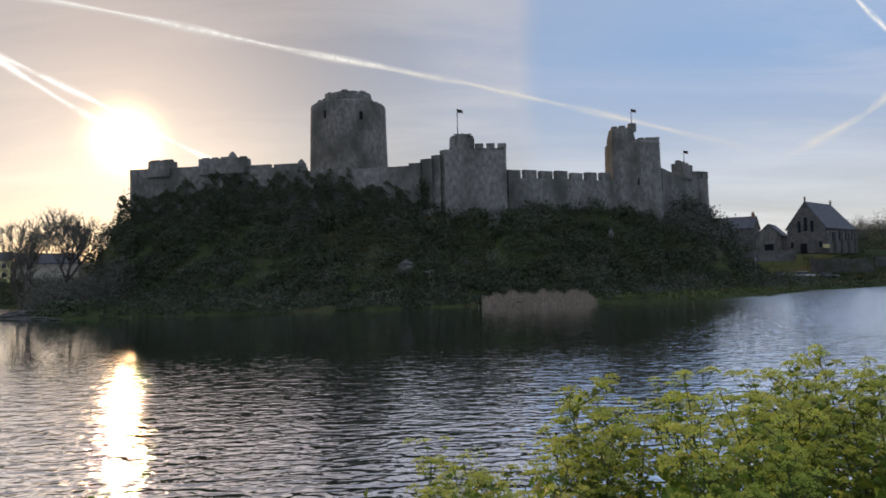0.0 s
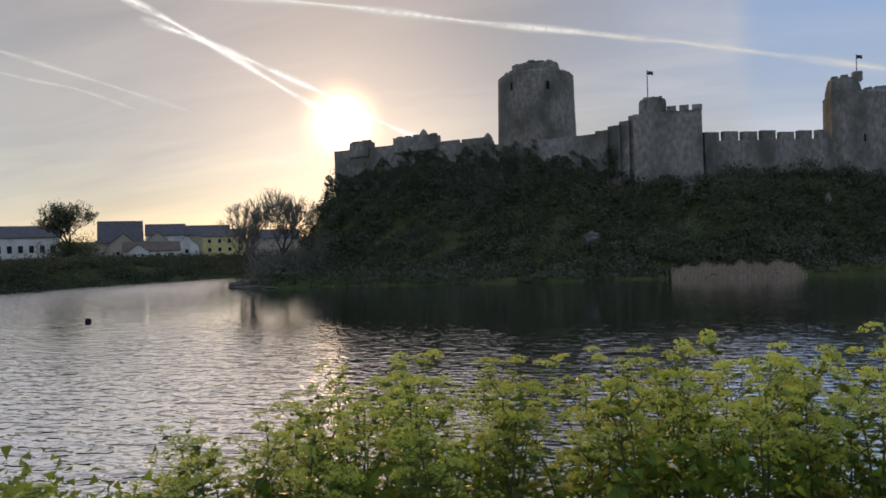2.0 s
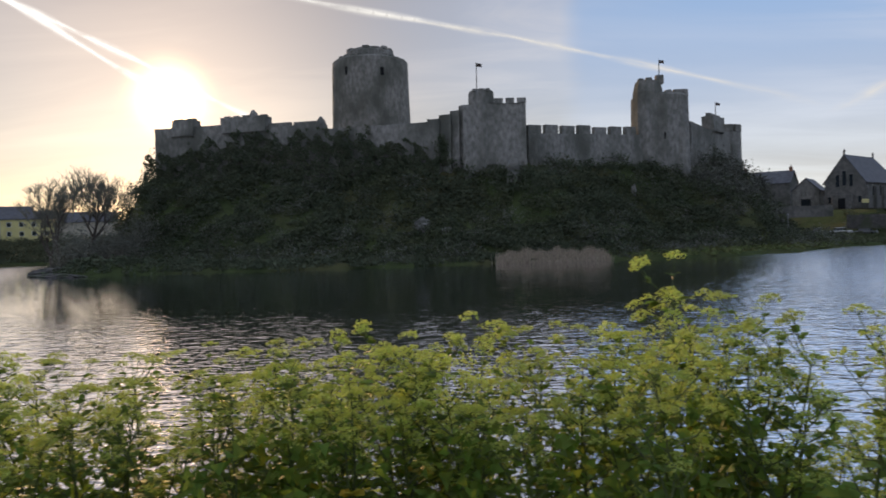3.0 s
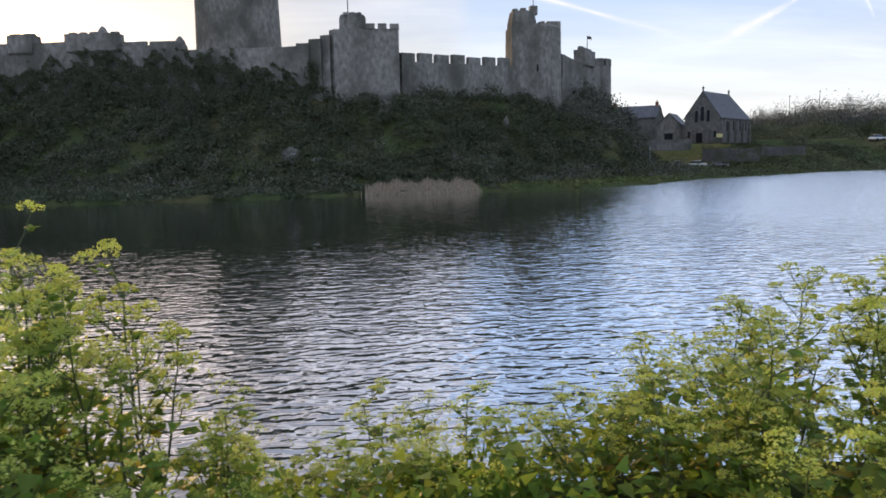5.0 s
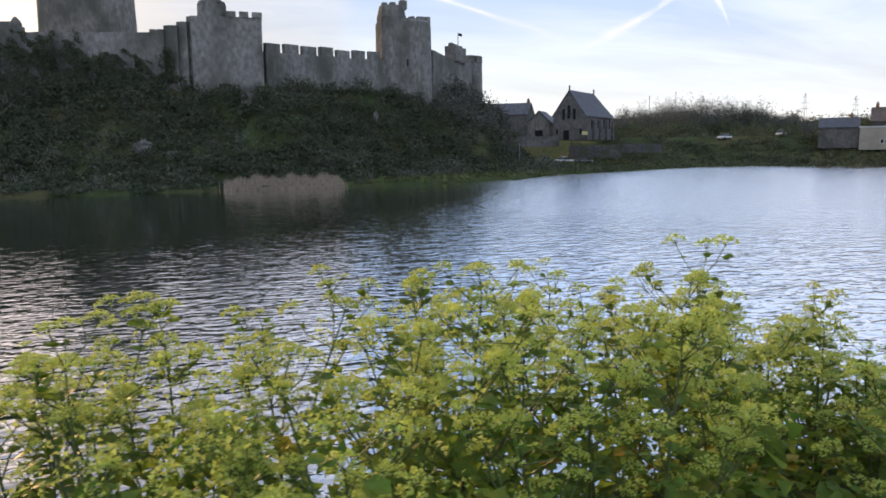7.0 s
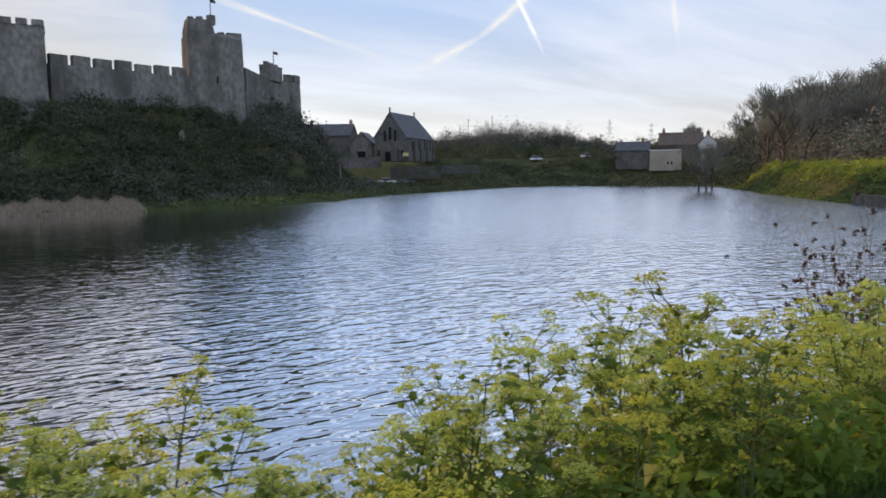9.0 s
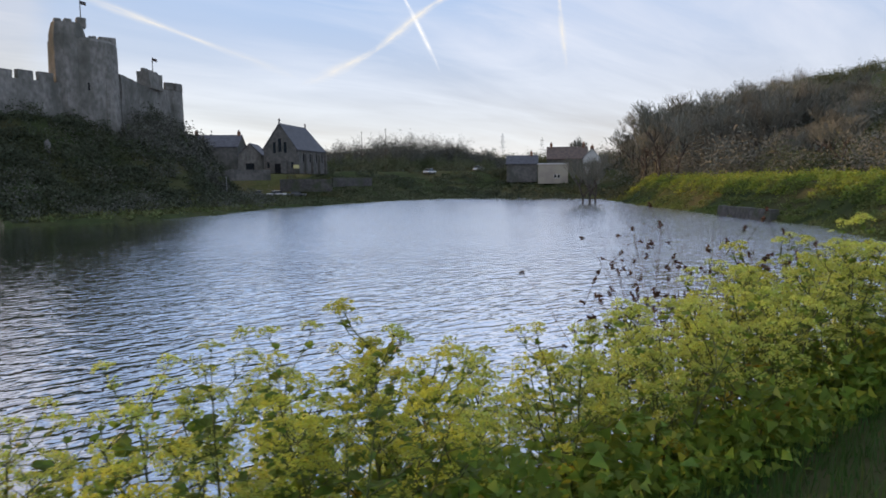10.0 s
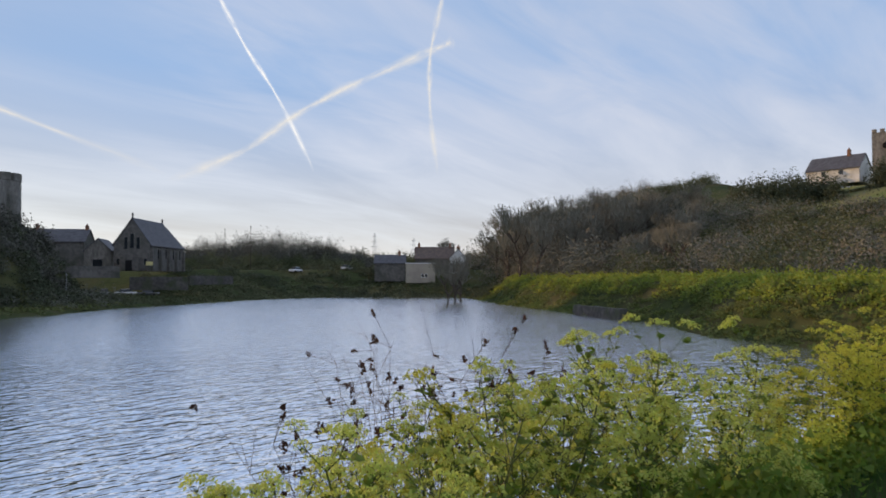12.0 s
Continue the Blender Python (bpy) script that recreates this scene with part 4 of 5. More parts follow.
def house(name, label, category, x, y, turn, w, l, eave, ridge, wall, roof, windows=(), chimneys=(), hip=0.0, base=None, door=None, group="", over=0.35):
    """Walls with gables across local x, a roof of two slopes with its ridge along local y. Windows: (face f, b, l or r, along, sill height, width, height)."""
    g = float(height(x, y)) - 0.5 if base is None else base
    h = anchor(name, x, y, g, label, category, turn, group)
    e, r, W, Y = eave - g, ridge - g, w / 2, l / 2
    bm = bmesh.new()
    lo = [bm.verts.new(p) for p in ((-W, -Y, 0), (W, -Y, 0), (W, Y, 0), (-W, Y, 0))]
    hi = [bm.verts.new(p) for p in ((-W, -Y, e), (W, -Y, e), (W, Y, e), (-W, Y, e))]
    bm.faces.new((lo[0], lo[1], hi[1], hi[0])), bm.faces.new((lo[1], lo[2], hi[2], hi[1]))
    bm.faces.new((lo[2], lo[3], hi[3], hi[2])), bm.faces.new((lo[3], lo[0], hi[0], hi[3]))
    if r > e + 0.2:
        a = bm.verts.new((0, -Y, r))
        bm.faces.new((hi[0], hi[1], a))
        if not hip:
            b = bm.verts.new((0, Y, r))
            bm.faces.new((hi[2], hi[3], b))
    part("wall", bm, wall, h)
    if r > e + 0.2:
        bm = bmesh.new()
        s = over * (r - e) / W
        for side in (-1, 1):
            x1, z1 = side * (W + over), e - s
            pts = [(0, -Y - over * 0.7, r + 0.05), (x1, -Y - over * 0.7, z1 + 0.05), (x1, Y + over * 0.7, z1 + 0.05), (0, Y - hip + (0 if hip else over * 0.7), r + 0.05)]
            top = [bm.verts.new(p) for p in pts]
            low = [bm.verts.new((p[0], p[1], p[2] - 0.18)) for p in pts]
            order = (0, 1, 2, 3)
            bm.faces.new([top[i] for i in order]), bm.faces.new([low[i] for i in order[::-1]])
            for i in range(4):
                j = (i + 1) % 4
                bm.faces.new((top[i], low[i], low[j], top[j]))
        if hip:
            bm.faces.new([bm.verts.new(p) for p in ((-W - over, Y + over * 0.7, e - s + 0.05), (W + over, Y + over * 0.7, e - s + 0.05), (0, Y - hip, r + 0.05))])
        part("roof", bm, roof, h)
    else:
        part("roof", boxed(-W - 0.15, W + 0.15, -Y - 0.15, Y + 0.15, e, e + 0.25, bevel=0.03), roof, h)
    spots = {"f": (0, -Y, 0), "b": (0, Y, 180), "r": (W, 0, 90), "l": (-W, 0, -90)}
    for face, along, sill, ww, wh in windows:
        sx, sy, st = spots[face]
        o = part("window", boxed(-ww / 2 - 0.08, ww / 2 + 0.08, -0.05, 0.12, 0, wh + 0.08, bevel=0.02), PALE_TRIM if wall not in (STONE, STONE_DARK) else STONE, h)
        o.matrix_basis = pose(sx, sy, 0, 0, 0, st) @ pose(along, 0, sill)
        part("pane", boxed(-ww / 2, ww / 2, -0.062, 0.02, 0.08, wh), GLASS, o)
    if door:
        face, along, dw, dh = door
        sx, sy, st = spots[face]
        o = part("door", boxed(-dw / 2, dw / 2, -0.08, 0.1, 0, dh + 0.5, bevel=0.02), DARK, h)
        o.matrix_basis = pose(sx, sy, 0, 0, 0, st) @ pose(along, 0, 0)
    for cy, cz in chimneys:
        o = part("chimney", boxed(-0.45, 0.45, -0.35, 0.35, -1.2, cz, bevel=0.04), BRICK, h)
        o.matrix_basis = pose(0, cy, r)
        part("chimney_pot", lathe([(0.13, cz), (0.16, cz + 0.4)], 8), BRICK, o)
    return h


def far_side():
    # the church with its gable towards the pond
    c = house("church", "grey stone church with a slate roof and lancet windows", "church", 86.3, 156.1, -47, 7.8, 19.5, 8.9, 14.4, STONE_DARK, SLATE,
              windows=[("f", -1.3, 4.6, 0.7, 2.6), ("f", 0, 4.8, 0.8, 3.2), ("f", 1.3, 4.6, 0.7, 2.6), ("r", -5.5, 2.6, 0.7, 2.4), ("r", -1.2, 2.6, 0.7, 2.4), ("r", 3.2, 2.6, 0.7, 2.4), ("r", 7.2, 2.6, 0.7, 2.4),
                       ("f", -2.9, 1.2, 0.6, 1.4), ("f", 2.9, 1.2, 0.6, 1.4)], hip=3.2, base=3.0, door=("f", 0, 1.5, 2.4))
    for k in range(5):
        o = part("buttress", boxed(-0.35, 0.35, -0.6, 0.05, 0, 4.6, taper=0.1), STONE_DARK, c)
        o.matrix_basis = pose(3.9, -9.3 + k * 4.6, 0, 0, 0, 90)
    o = part("porch", boxed(-1.9, 1.9, -1.5, 0, 0, 3.0, bevel=0.06), STONE_DARK, c)
    o.matrix_basis = pose(0, -9.75, 0)
    o = part("porch_door", boxed(-0.7, 0.7, -0.1, 0.1, 0, 2.2, bevel=0.03), DARK, c, "dark arched doorway")
    o.matrix_basis = pose(0, -11.25, 0.0)
    for yy in (-9.7, 6.4):
        o = part("finial", lathe([(0.22, 0), (0.16, 0.5), (0.28, 0.7), (0.05, 1.2)], 8), STONE_DARK, c)
        o.matrix_basis = pose(0, yy, 11.35)
    house("house", "dark stone town house with white sash windows", "house", 75.4, 179, 55, 9, 12, 10.2, 13.2, STONE_DARK, SLATE,
          windows=[("r", -4 + 2.6 * i, z, 1.0, 1.5) for i in range(4) for z in (2.0, 5.0)], chimneys=[(-5.4, 0.9), (5.4, 0.9)], base=3.2)
    house("house", "low stone cottage with a cream gable end", "house", 79.5, 165.5, -35, 5.5, 9, 7.8, 10.4, STONE, SLATE, windows=[("f", 0, 0.6, 2.0, 1.6)], base=3.4)
    house("house", "grey stone house with a slate roof", "house", 141.5, 135, 45, 7, 8, 5.4, 7.5, STONE_DARK, SLATE, windows=[("r", -2.4, 1.0, 0.9, 1.1), ("r", 0, 1.0, 0.9, 1.1), ("r", 2.4, 1.0, 0.9, 1.1)], chimneys=[(-2.4, 0.8)])
    house("flat_roofed_house", "low cream-pink house with a flat white-edged roof", "house", 145.8, 127.8, -48, 7.6, 7, 5.0, 5.0, RENDER_CREAM, PALE_TRIM, windows=[("f", 0.6, 1.4, 0.55, 0.9), ("f", 1.5, 1.4, 0.55, 0.9)])
    house("house", "dark-roofed house with a white gable", "house", 156.8, 124.2, -50, 4.4, 9, 6.8, 9.1, RENDER_WHITE, SLATE, chimneys=[(2, 0.9)])
    house("house", "slate-roofed house with brick chimneys", "house", 160, 136, 42, 8, 11, 7.0, 10.2, STONE_DARK, SLATE_BROWN, chimneys=[(-4.5, 1.0), (4.5, 1.0)])
    # hilltop
    house("house", "white-walled hilltop house with a slate roof", "house", 205.8, 42.2, -8, 8, 12, 27.8, 31.2, RENDER_WHITE, SLATE, chimneys=[(-2.5, 1.4)], windows=[("l", 2, 2.0, 1, 1.2), ("l", -2, 2.0, 1, 1.2)], base=24)
    t = anchor("church_tower", 218.2, 33.6, 26, "square stone church tower with battlements on the hilltop", "church tower", 4)
    part("tower_wall", boxed(-3.25, 3.25, -3.25, 3.25, 0, 11.6, taper=0.08), STONE, t)
    for face in range(4):
        for k in (-2.6, -0.9, 0.9, 2.6):
            o = part("merlon", boxed(-0.5, 0.5, -0.25, 0.25, 0, 0.9, bevel=0.05), STONE, t)
            o.matrix_basis = pose(0, 0, 11.6, 0, 0, 90 * face) @ pose(k, -2.9, 0)
    o = part("clock_face", lathe([(0.9, 0), (0.9, 0.12)], 20), DARK, t, "round dark clock face")
    o.matrix_basis = pose(-3.2, 0, 8.2, 0, -90, 0)
    house("nave", "long low church nave with a dark roof", "church", 217.5, 21, 2, 9, 18, 26.8, 31.2, STONE, SLATE, base=24)
    # houses across the water
    house("apartment_house", "white rendered flats with tall windows under a slate roof", "house", -168.6, 150.8, 137, 10, 22, 8.2, 11.2, RENDER_WHITE, SLATE,
          windows=[("l", -9 + 2.6 * i, z, 1.2, 2.1) for i in range(8) for z in (1.2, 4.8)], base=-1.2)
    house("bungalow", "white bungalow with a brown hipped roof", "house", -136.5, 167.5, 131, 8, 15, 3.4, 5.9, RENDER_WHITE, SLATE_BROWN, windows=[("l", -5 + 3.3 * i, 1.4, 1.3, 1.1) for i in range(4)], base=0)
    house("bungalow_wing", "white gabled wing of a bungalow", "house", -137.6, 163.4, 41, 5, 5, 3.4, 5.2, RENDER_WHITE, SLATE_BROWN, windows=[("f", -1.0, 1.3, 0.8, 1.1), ("f", 1.0, 1.3, 0.8, 1.1)], base=0)
    house("house", "tall house with a broad dark slate roof", "house", -162, 184, 131, 12, 13, 6.6, 13.4, RENDER_CREAM, SLATE, windows=[("l", -3, 3, 1.2, 1.3), ("l", 2, 3, 1.2, 1.3)], base=0)
    house("house", "cream house with its gable towards the water", "house", -154, 176, 41, 8, 9, 5.6, 9.0, RENDER_CREAM, SLATE, windows=[("f", -1.5, 2.2, 1, 1.2), ("f", 1.5, 2.2, 1, 1.2)], base=0)
    house("house", "yellowish house with its gable towards the water", "house", -144.6, 180, 40, 8, 10, 5.6, 9.2, RENDER_CREAM, SLATE, windows=[("f", -1.5, 2.2, 1, 1.2), ("f", 1.5, 2.2, 1, 1.2)], base=0)
    house("house", "white house with its gable towards the water", "house", -137, 184, 38, 7, 9, 4.8, 7.8, RENDER_WHITE, SLATE_BROWN, windows=[("f", 0, 2.2, 1, 1.2)], base=0)
    house("house", "dark-roofed house in the row across the water", "house", -143, 200, 128, 9, 18, 8.4, 11.6, RENDER_CREAM, SLATE, base=0)
    house("house", "pale house with a slate roof behind the row", "house", -151, 192, 128, 9, 12, 8.6, 12.2, RENDER_WHITE, SLATE, base=0)
    house("house", "yellow rendered house with two rows of windows", "house", -127.5, 190.5, 124, 8, 13, 7.4, 9.6, RENDER_YELLOW, SLATE, windows=[("l", -4.5 + 3 * i, z, 1.0, 1.3) for i in range(4) for z in (2.4, 5.0)], base=0)
    house("house", "slate-roofed house at the end of the row", "house", -116, 201, 122, 9, 16, 6.4, 9.2, RENDER_CREAM, SLATE, base=0)
    house("house", "dark slate roofs behind the white flats", "house", -186, 160, 137, 10, 22, 8.6, 12.2, RENDER_WHITE, SLATE, base=-1)


far_side()


def low_wall(name, label, x0, y0, x1, y1, z0, z1, thick=0.6, mat=None):
    c = anchor(name, (x0 + x1) / 2, (y0 + y1) / 2, z0, label, "wall")
    wall_between(c, "stonework", x0, y0, x1, y1, z0, z1, thick, mat or STONE_DARK)
    put_in_world(c)


low_wall("retaining_wall", "old stone retaining wall below the church", 74.5, 139.5, 84, 134, -1.0, 1.7, mat=QUAY)
low_wall("retaining_wall", "old stone retaining wall below the church", 84, 134, 98, 141, 0.0, 1.9, mat=QUAY)
low_wall("roadside_wall", "pale stone roadside wall by the cottages", 62, 150, 76, 148, 1.5, 3.9)
low_wall("quay_wall", "short stone quay wall in the grassy bank", 93.4, 48.9, 86.0, 38.2, -4, -2.1, 0.9, QUAY)


def car(x, y, turn, paint, label):
    c = anchor("car", x, y, float(height(x, y)), label, "car", turn, group="parked cars")
    bm = boxed(-2.1, 2.1, -0.85, 0.85, 0.3, 0.85, bevel=0.12)
    part("body", bm, paint, c)
    part("cabin", boxed(-1.2, 1.1, -0.75, 0.75, 0.8, 1.42, taper=0.22), GLASS, c, "glazed cabin")
    part("roof", boxed(-0.95, 0.85, -0.55, 0.55, 1.42, 1.47, bevel=0.02), paint, c)
    for sx in (-1.3, 1.3):
        for sy in (-0.8, 0.8):
            o = part("wheel", lathe([(0.12, -0.1), (0.32, -0.1), (0.32, 0.1), (0.12, 0.1)], 14), DARK, c)
            o.matrix_basis = pose(sx, sy, 0.32, 90, 0, 0)


WHITE_CAR = material("white_car_paint", (0.75, 0.75, 0.76), 0.3, (0.7, 0.7, 0.71), 1, spec=0.5)
GREY_CAR = material("grey_car_paint", (0.16, 0.17, 0.19), 0.3, (0.14, 0.15, 0.16), 1, spec=0.5)
car(125.5, 155, 20, WHITE_CAR, "white car parked by the lane beyond the pond")
car(141, 152.5, 25, WHITE_CAR, "white car parked beside the dark outbuilding")
car(74.2, 150.8, 60, GREY_CAR, "grey car parked beside the church")
car(77, 147.0, -40, WHITE_CAR, "pale car parked before the church porch")
car(80, 143.2, -40, GREY_CAR, "grey car parked before the church wall")


def post(x, y, tall, label, lamp=False, name="post"):
    c = anchor(name, x, y, float(height(x, y)) - 0.2, label, "post")
    part("pole", lathe([(0.09, 0), (0.07, tall)], 8), METAL if lamp else BARK, c)
    part("cap", lathe([(0.12, tall - 0.05), (0.2, tall + 0.15), (0.05, tall + 0.3)], 8), METAL if lamp else BARK, c)


post(60.8, 133.7, 4.6, "pale lamp post by the shore path", lamp=True, name="lamp_post")
post(126, 178, 13.0, "tall wooden pole above the far woods", name="utility_pole")
post(120, 182, 12.0, "tall wooden pole above the far woods", name="utility_pole")


def pylon(x, y, z, tall):
    c = anchor("pylon", x, y, z, "distant lattice pylon on the skyline", "pylon", group="distant pylons")
    for sx in (-1, 1):
        for sy in (-1, 1):
            bm = bmesh.new()
            a, b = Vector((2.2 * sx, 2.2 * sy, 0)), Vector((0.3 * sx, 0.3 * sy, tall))
            vs = [bm.verts.new(p + Vector(o)) for p in (a, b) for o in ((-0.15, 0, 0), (0.15, 0, 0), (0, 0.2, 0))]
            for i in range(3):
                bm.faces.new((vs[i], vs[(i + 1) % 3], vs[3 + (i + 1) % 3], vs[3 + i]))
            part("leg", bm, METAL, c)
    for k, w in ((0.6, 5), (0.75, 4.2), (0.9, 3)):
        part("cross_arm", boxed(-w, w, -0.15, 0.15, tall * k, tall * k + 0.35), METAL, c)


pylon(484, 520, 12, 34)
pylon(540, 520, 12, 32)

# landing stage and sign
bm = boxed(107, 123, 138.2, 139.4, -3.1, -2.75, bevel=0.04)
j = tagged(new("landing_stage"), "low pale landing stage at the pond's far end", "jetty")
part("deck", bm, RENDER_CREAM, j)
for k in range(5):
    part("pile", boxed(107.5 + 3.7 * k, 107.7 + 3.7 * k, 138.3, 138.5, -5, -2.8), BARK, j)
n = anchor("notice_board", 80.6, 144.2, 3.2, "pale yellow notice board before the church", "sign", 25)
part("board", boxed(-1.0, 1.0, -0.03, 0.03, 0.9, 1.7, bevel=0.01), RENDER_YELLOW, n)
for sx in (-0.8, 0.8):
    part("leg", boxed(sx - 0.05, sx + 0.05, 0.03, 0.12, -0.4, 1.6), BARK, n)


# ---- on the water ----
b = anchor("buoy", -39.1, 42.8, WATER_Z, "dark round mooring buoy on the water", "buoy")
part("float", lathe([(0.07, -0.2), (0.19, -0.1), (0.25, 0.06), (0.2, 0.22), (0.07, 0.3)], 16), DARK, b, smooth=True)
part("ring", lathe([(0.05, 0.28), (0.05, 0.38)], 8), METAL, b)


# ---- contrails ----
def trail_material(strength):
    m = bpy.data.materials.new("contrail_glow")
    m.use_nodes = True
    nt = m.node_tree
    nt.nodes.clear()
    N, L = nt.nodes.new, nt.links.new
    out, mixer, clear, glow = N("ShaderNodeOutputMaterial"), N("ShaderNodeMixShader"), N("ShaderNodeBsdfTransparent"), N("ShaderNodeEmission")
    glow.inputs[0].default_value, glow.inputs[1].default_value = (1.0, 0.96, 0.90, 1), strength
    uv = N("ShaderNodeUVMap")
    sep = N("ShaderNodeSeparateXYZ")
    L(uv.outputs[0], sep.inputs[0])

    def val(op, a, b):
        n = N("ShaderNodeMath")
        n.operation = op
        for i, v in enumerate((a, b)):
            if isinstance(v, (int, float)):
                n.inputs[i].default_value = v
            else:
                L(v, n.inputs[i])
        return n.outputs[0]

    nz = N("ShaderNodeTexNoise")
    nz.inputs["Scale"].default_value, nz.inputs["Detail"].default_value = 2.2, 5
    mp = N("ShaderNodeMapping")
    mp.inputs["Scale"].default_value = (9, 1.2, 1)
    L(uv.outputs[0], mp.inputs[0])
    L(mp.outputs[0], nz.inputs["Vector"])
    across = val("SUBTRACT", sep.outputs[1], 0.5)
    edge = val("SUBTRACT", 1.0, val("POWER", val("MULTIPLY", val("ABSOLUTE", across, 0), 2.0), 1.0))
    soft = val("POWER", val("MAXIMUM", edge, 0.0), 1.6)
    frayed = N("ShaderNodeMapRange")
    frayed.inputs[1].default_value, frayed.inputs[2].default_value, frayed.inputs[3].default_value = 0.3, 0.62, 0.12
    L(nz.outputs[0], frayed.inputs[0])
    ends = val("MINIMUM", val("MULTIPLY", val("MULTIPLY", sep.outputs[0], val("SUBTRACT", 1.0, sep.outputs[0])), 9.0), 1.0)
    a = val("MULTIPLY", val("MULTIPLY", soft, frayed.outputs[0]), ends)
    L(val("MINIMUM", a, 1.0), mixer.inputs[0])
    L(clear.outputs[0], mixer.inputs[1]), L(glow.outputs[0], mixer.inputs[2])
    L(mixer.outputs[0], out.inputs[0])
    return m


# emission stands in for sunlight on the ice; the bright copy for trails near the sun
TRAIL, TRAIL_BRIGHT, TRAIL_CRISP = trail_material(0.74), trail_material(1.4), trail_material(1.0)


def contrail(points, width, label, mat=None):
    """A long soft strip of ice cloud, high up and far off, through directions given as azimuth and elevation."""
    R = 4200.0
    dirs = []
    for az, el in points:
        a, e = radians(az), radians(el)
        dirs.append(Vector((math.sin(a) * math.cos(e), math.cos(a) * math.cos(e), math.sin(e))))
    fine = []
    n = len(dirs)
    for i in range(n - 1):
        p0, p1, p2, p3 = dirs[max(i - 1, 0)], dirs[i], dirs[i + 1], dirs[min(i + 2, n - 1)]
        for k in range(12):
            t = k / 12
            fine.append(0.5 * (2 * p1 + (p2 - p0) * t + (2 * p0 - 5 * p1 + 4 * p2 - p3) * t * t + (3 * p1 - p0 - 3 * p2 + p3) * t ** 3))
    fine.append(dirs[-1])
    bm = bmesh.new()
    layer = bm.loops.layers.uv.new("UVMap")
    cols = []
    for i, d in enumerate(fine):
        d = d.normalized()
        along = (fine[min(i + 1, len(fine) - 1)] - fine[max(i - 1, 0)]).normalized()
        side = d.cross(along).normalized()
        w = math.tan(radians(width)) * (0.75 + 0.25 * math.sin(i * 0.5)) * R
        cols.append((bm.verts.new(d * R - side * w / 2), bm.verts.new(d * R + side * w / 2), i / (len(fine) - 1)))
    for a, b in zip(cols, cols[1:]):
        f = bm.faces.new((a[0], b[0], b[1], a[1]))
        for lp, uvv in zip(f.loops, ((a[2], 0), (b[2], 0), (b[2], 1), (a[2], 1))):
            lp[layer].uv = uvv
    o = mesh_object("contrail", bm, mat or TRAIL)
    return tagged(o, label, "sky", kind="structure")


contrail([(-44, 20.2), (-37, 19.8), (-24, 19.3), (-13, 17.9), (-3.6, 16.4), (3, 15.1), (9, 13.5), (17, 11.1), (26, 8.0)], 0.95, "long soft white contrail across the sky")
# second emissive strip laid over the first, only to brighten its left part
contrail([(-44, 20.3), (-37, 19.9), (-24, 19.4), (-13, 18.0), (-1, 16.0)], 0.8, "glowing strip that brightens the long contrail's left part", TRAIL_CRISP)
contrail([(-48, 21.8), (-42, 19.5), (-36, 16.9), (-28.7, 12.8), (-25.5, 11.1)], 0.95, "bright contrail running down to the sun", TRAIL_BRIGHT)
# not a trail: emissive strip for the cloud edge where the sun's glow ends
contrail([(-40, 17.8), (-35, 16.3), (-30.2, 14.5), (-25.3, 12.4), (-20.7, 10.1), (-15, 7.6)], 0.9, "glowing strip for the sunlit cloud edge just above the sun", TRAIL_BRIGHT)
contrail([(-56, 16.0), (-48.5, 14.4), (-41, 12.5), (-35.7, 10.9)], 0.6, "faint contrail left of the sun")
contrail([(-56, 14.4), (-48.5, 13), (-44, 12.3), (-39.8, 10.9)], 0.4, "faint thin contrail")
contrail([(27.5, 25), (29.8, 21.3), (31.8, 18), (34.5, 14.1), (37.3, 8.6)], 0.6, "crisp short contrail", TRAIL_CRISP)
contrail([(49, 27), (47.9, 22.3), (46.9, 18), (46.9, 13.6), (47.5, 8.5)], 0.75, "upright wavering contrail")
contrail([(49, 19.2), (47.2, 18.5), (41, 15.9), (36.4, 13.5), (31.5, 10), (26, 7.5)], 1.3, "broad fraying contrail")


# ---- growth on the near bank ----
HERB_FLOWER = material("umbel_flowers", (0.55, 0.60, 0.17), 0.7, (0.46, 0.54, 0.10), 30, vary=0.3, through_light=0.5)
HERB_GOLD = material("golden_umbel_flowers", (0.58, 0.58, 0.09), 0.7, (0.47, 0.50, 0.08), 30, vary=0.3, through_light=0.5)
HERB_LEAF = material("herb_leaves", (0.13, 0.20, 0.034), 0.5, (0.19, 0.26, 0.04), 14, vary=0.4, through_light=0.5, spec=0.25)
HERB_YELLOW = material("yellowing_leaves", (0.48, 0.36, 0.03), 0.5, (0.38, 0.30, 0.04), 14, vary=0.35, through_light=0.4)
HERB_STEM = material("herb_stem", (0.11, 0.15, 0.04), 0.5, (0.075, 0.085, 0.035), 10, vary=0.2)
SEED_HEAD = material("dry_seed_head", (0.05, 0.028, 0.02), 0.9, (0.09, 0.045, 0.03), 30, vary=0.3)
DRY_STEM = material("dry_stem", (0.16, 0.11, 0.08), 0.8, (0.10, 0.07, 0.05), 10)
GRASS = material("lawn_blades", (0.045, 0.10, 0.02), 0.6, (0.06, 0.12, 0.025), 3, vary=0.4, through_light=0.3)


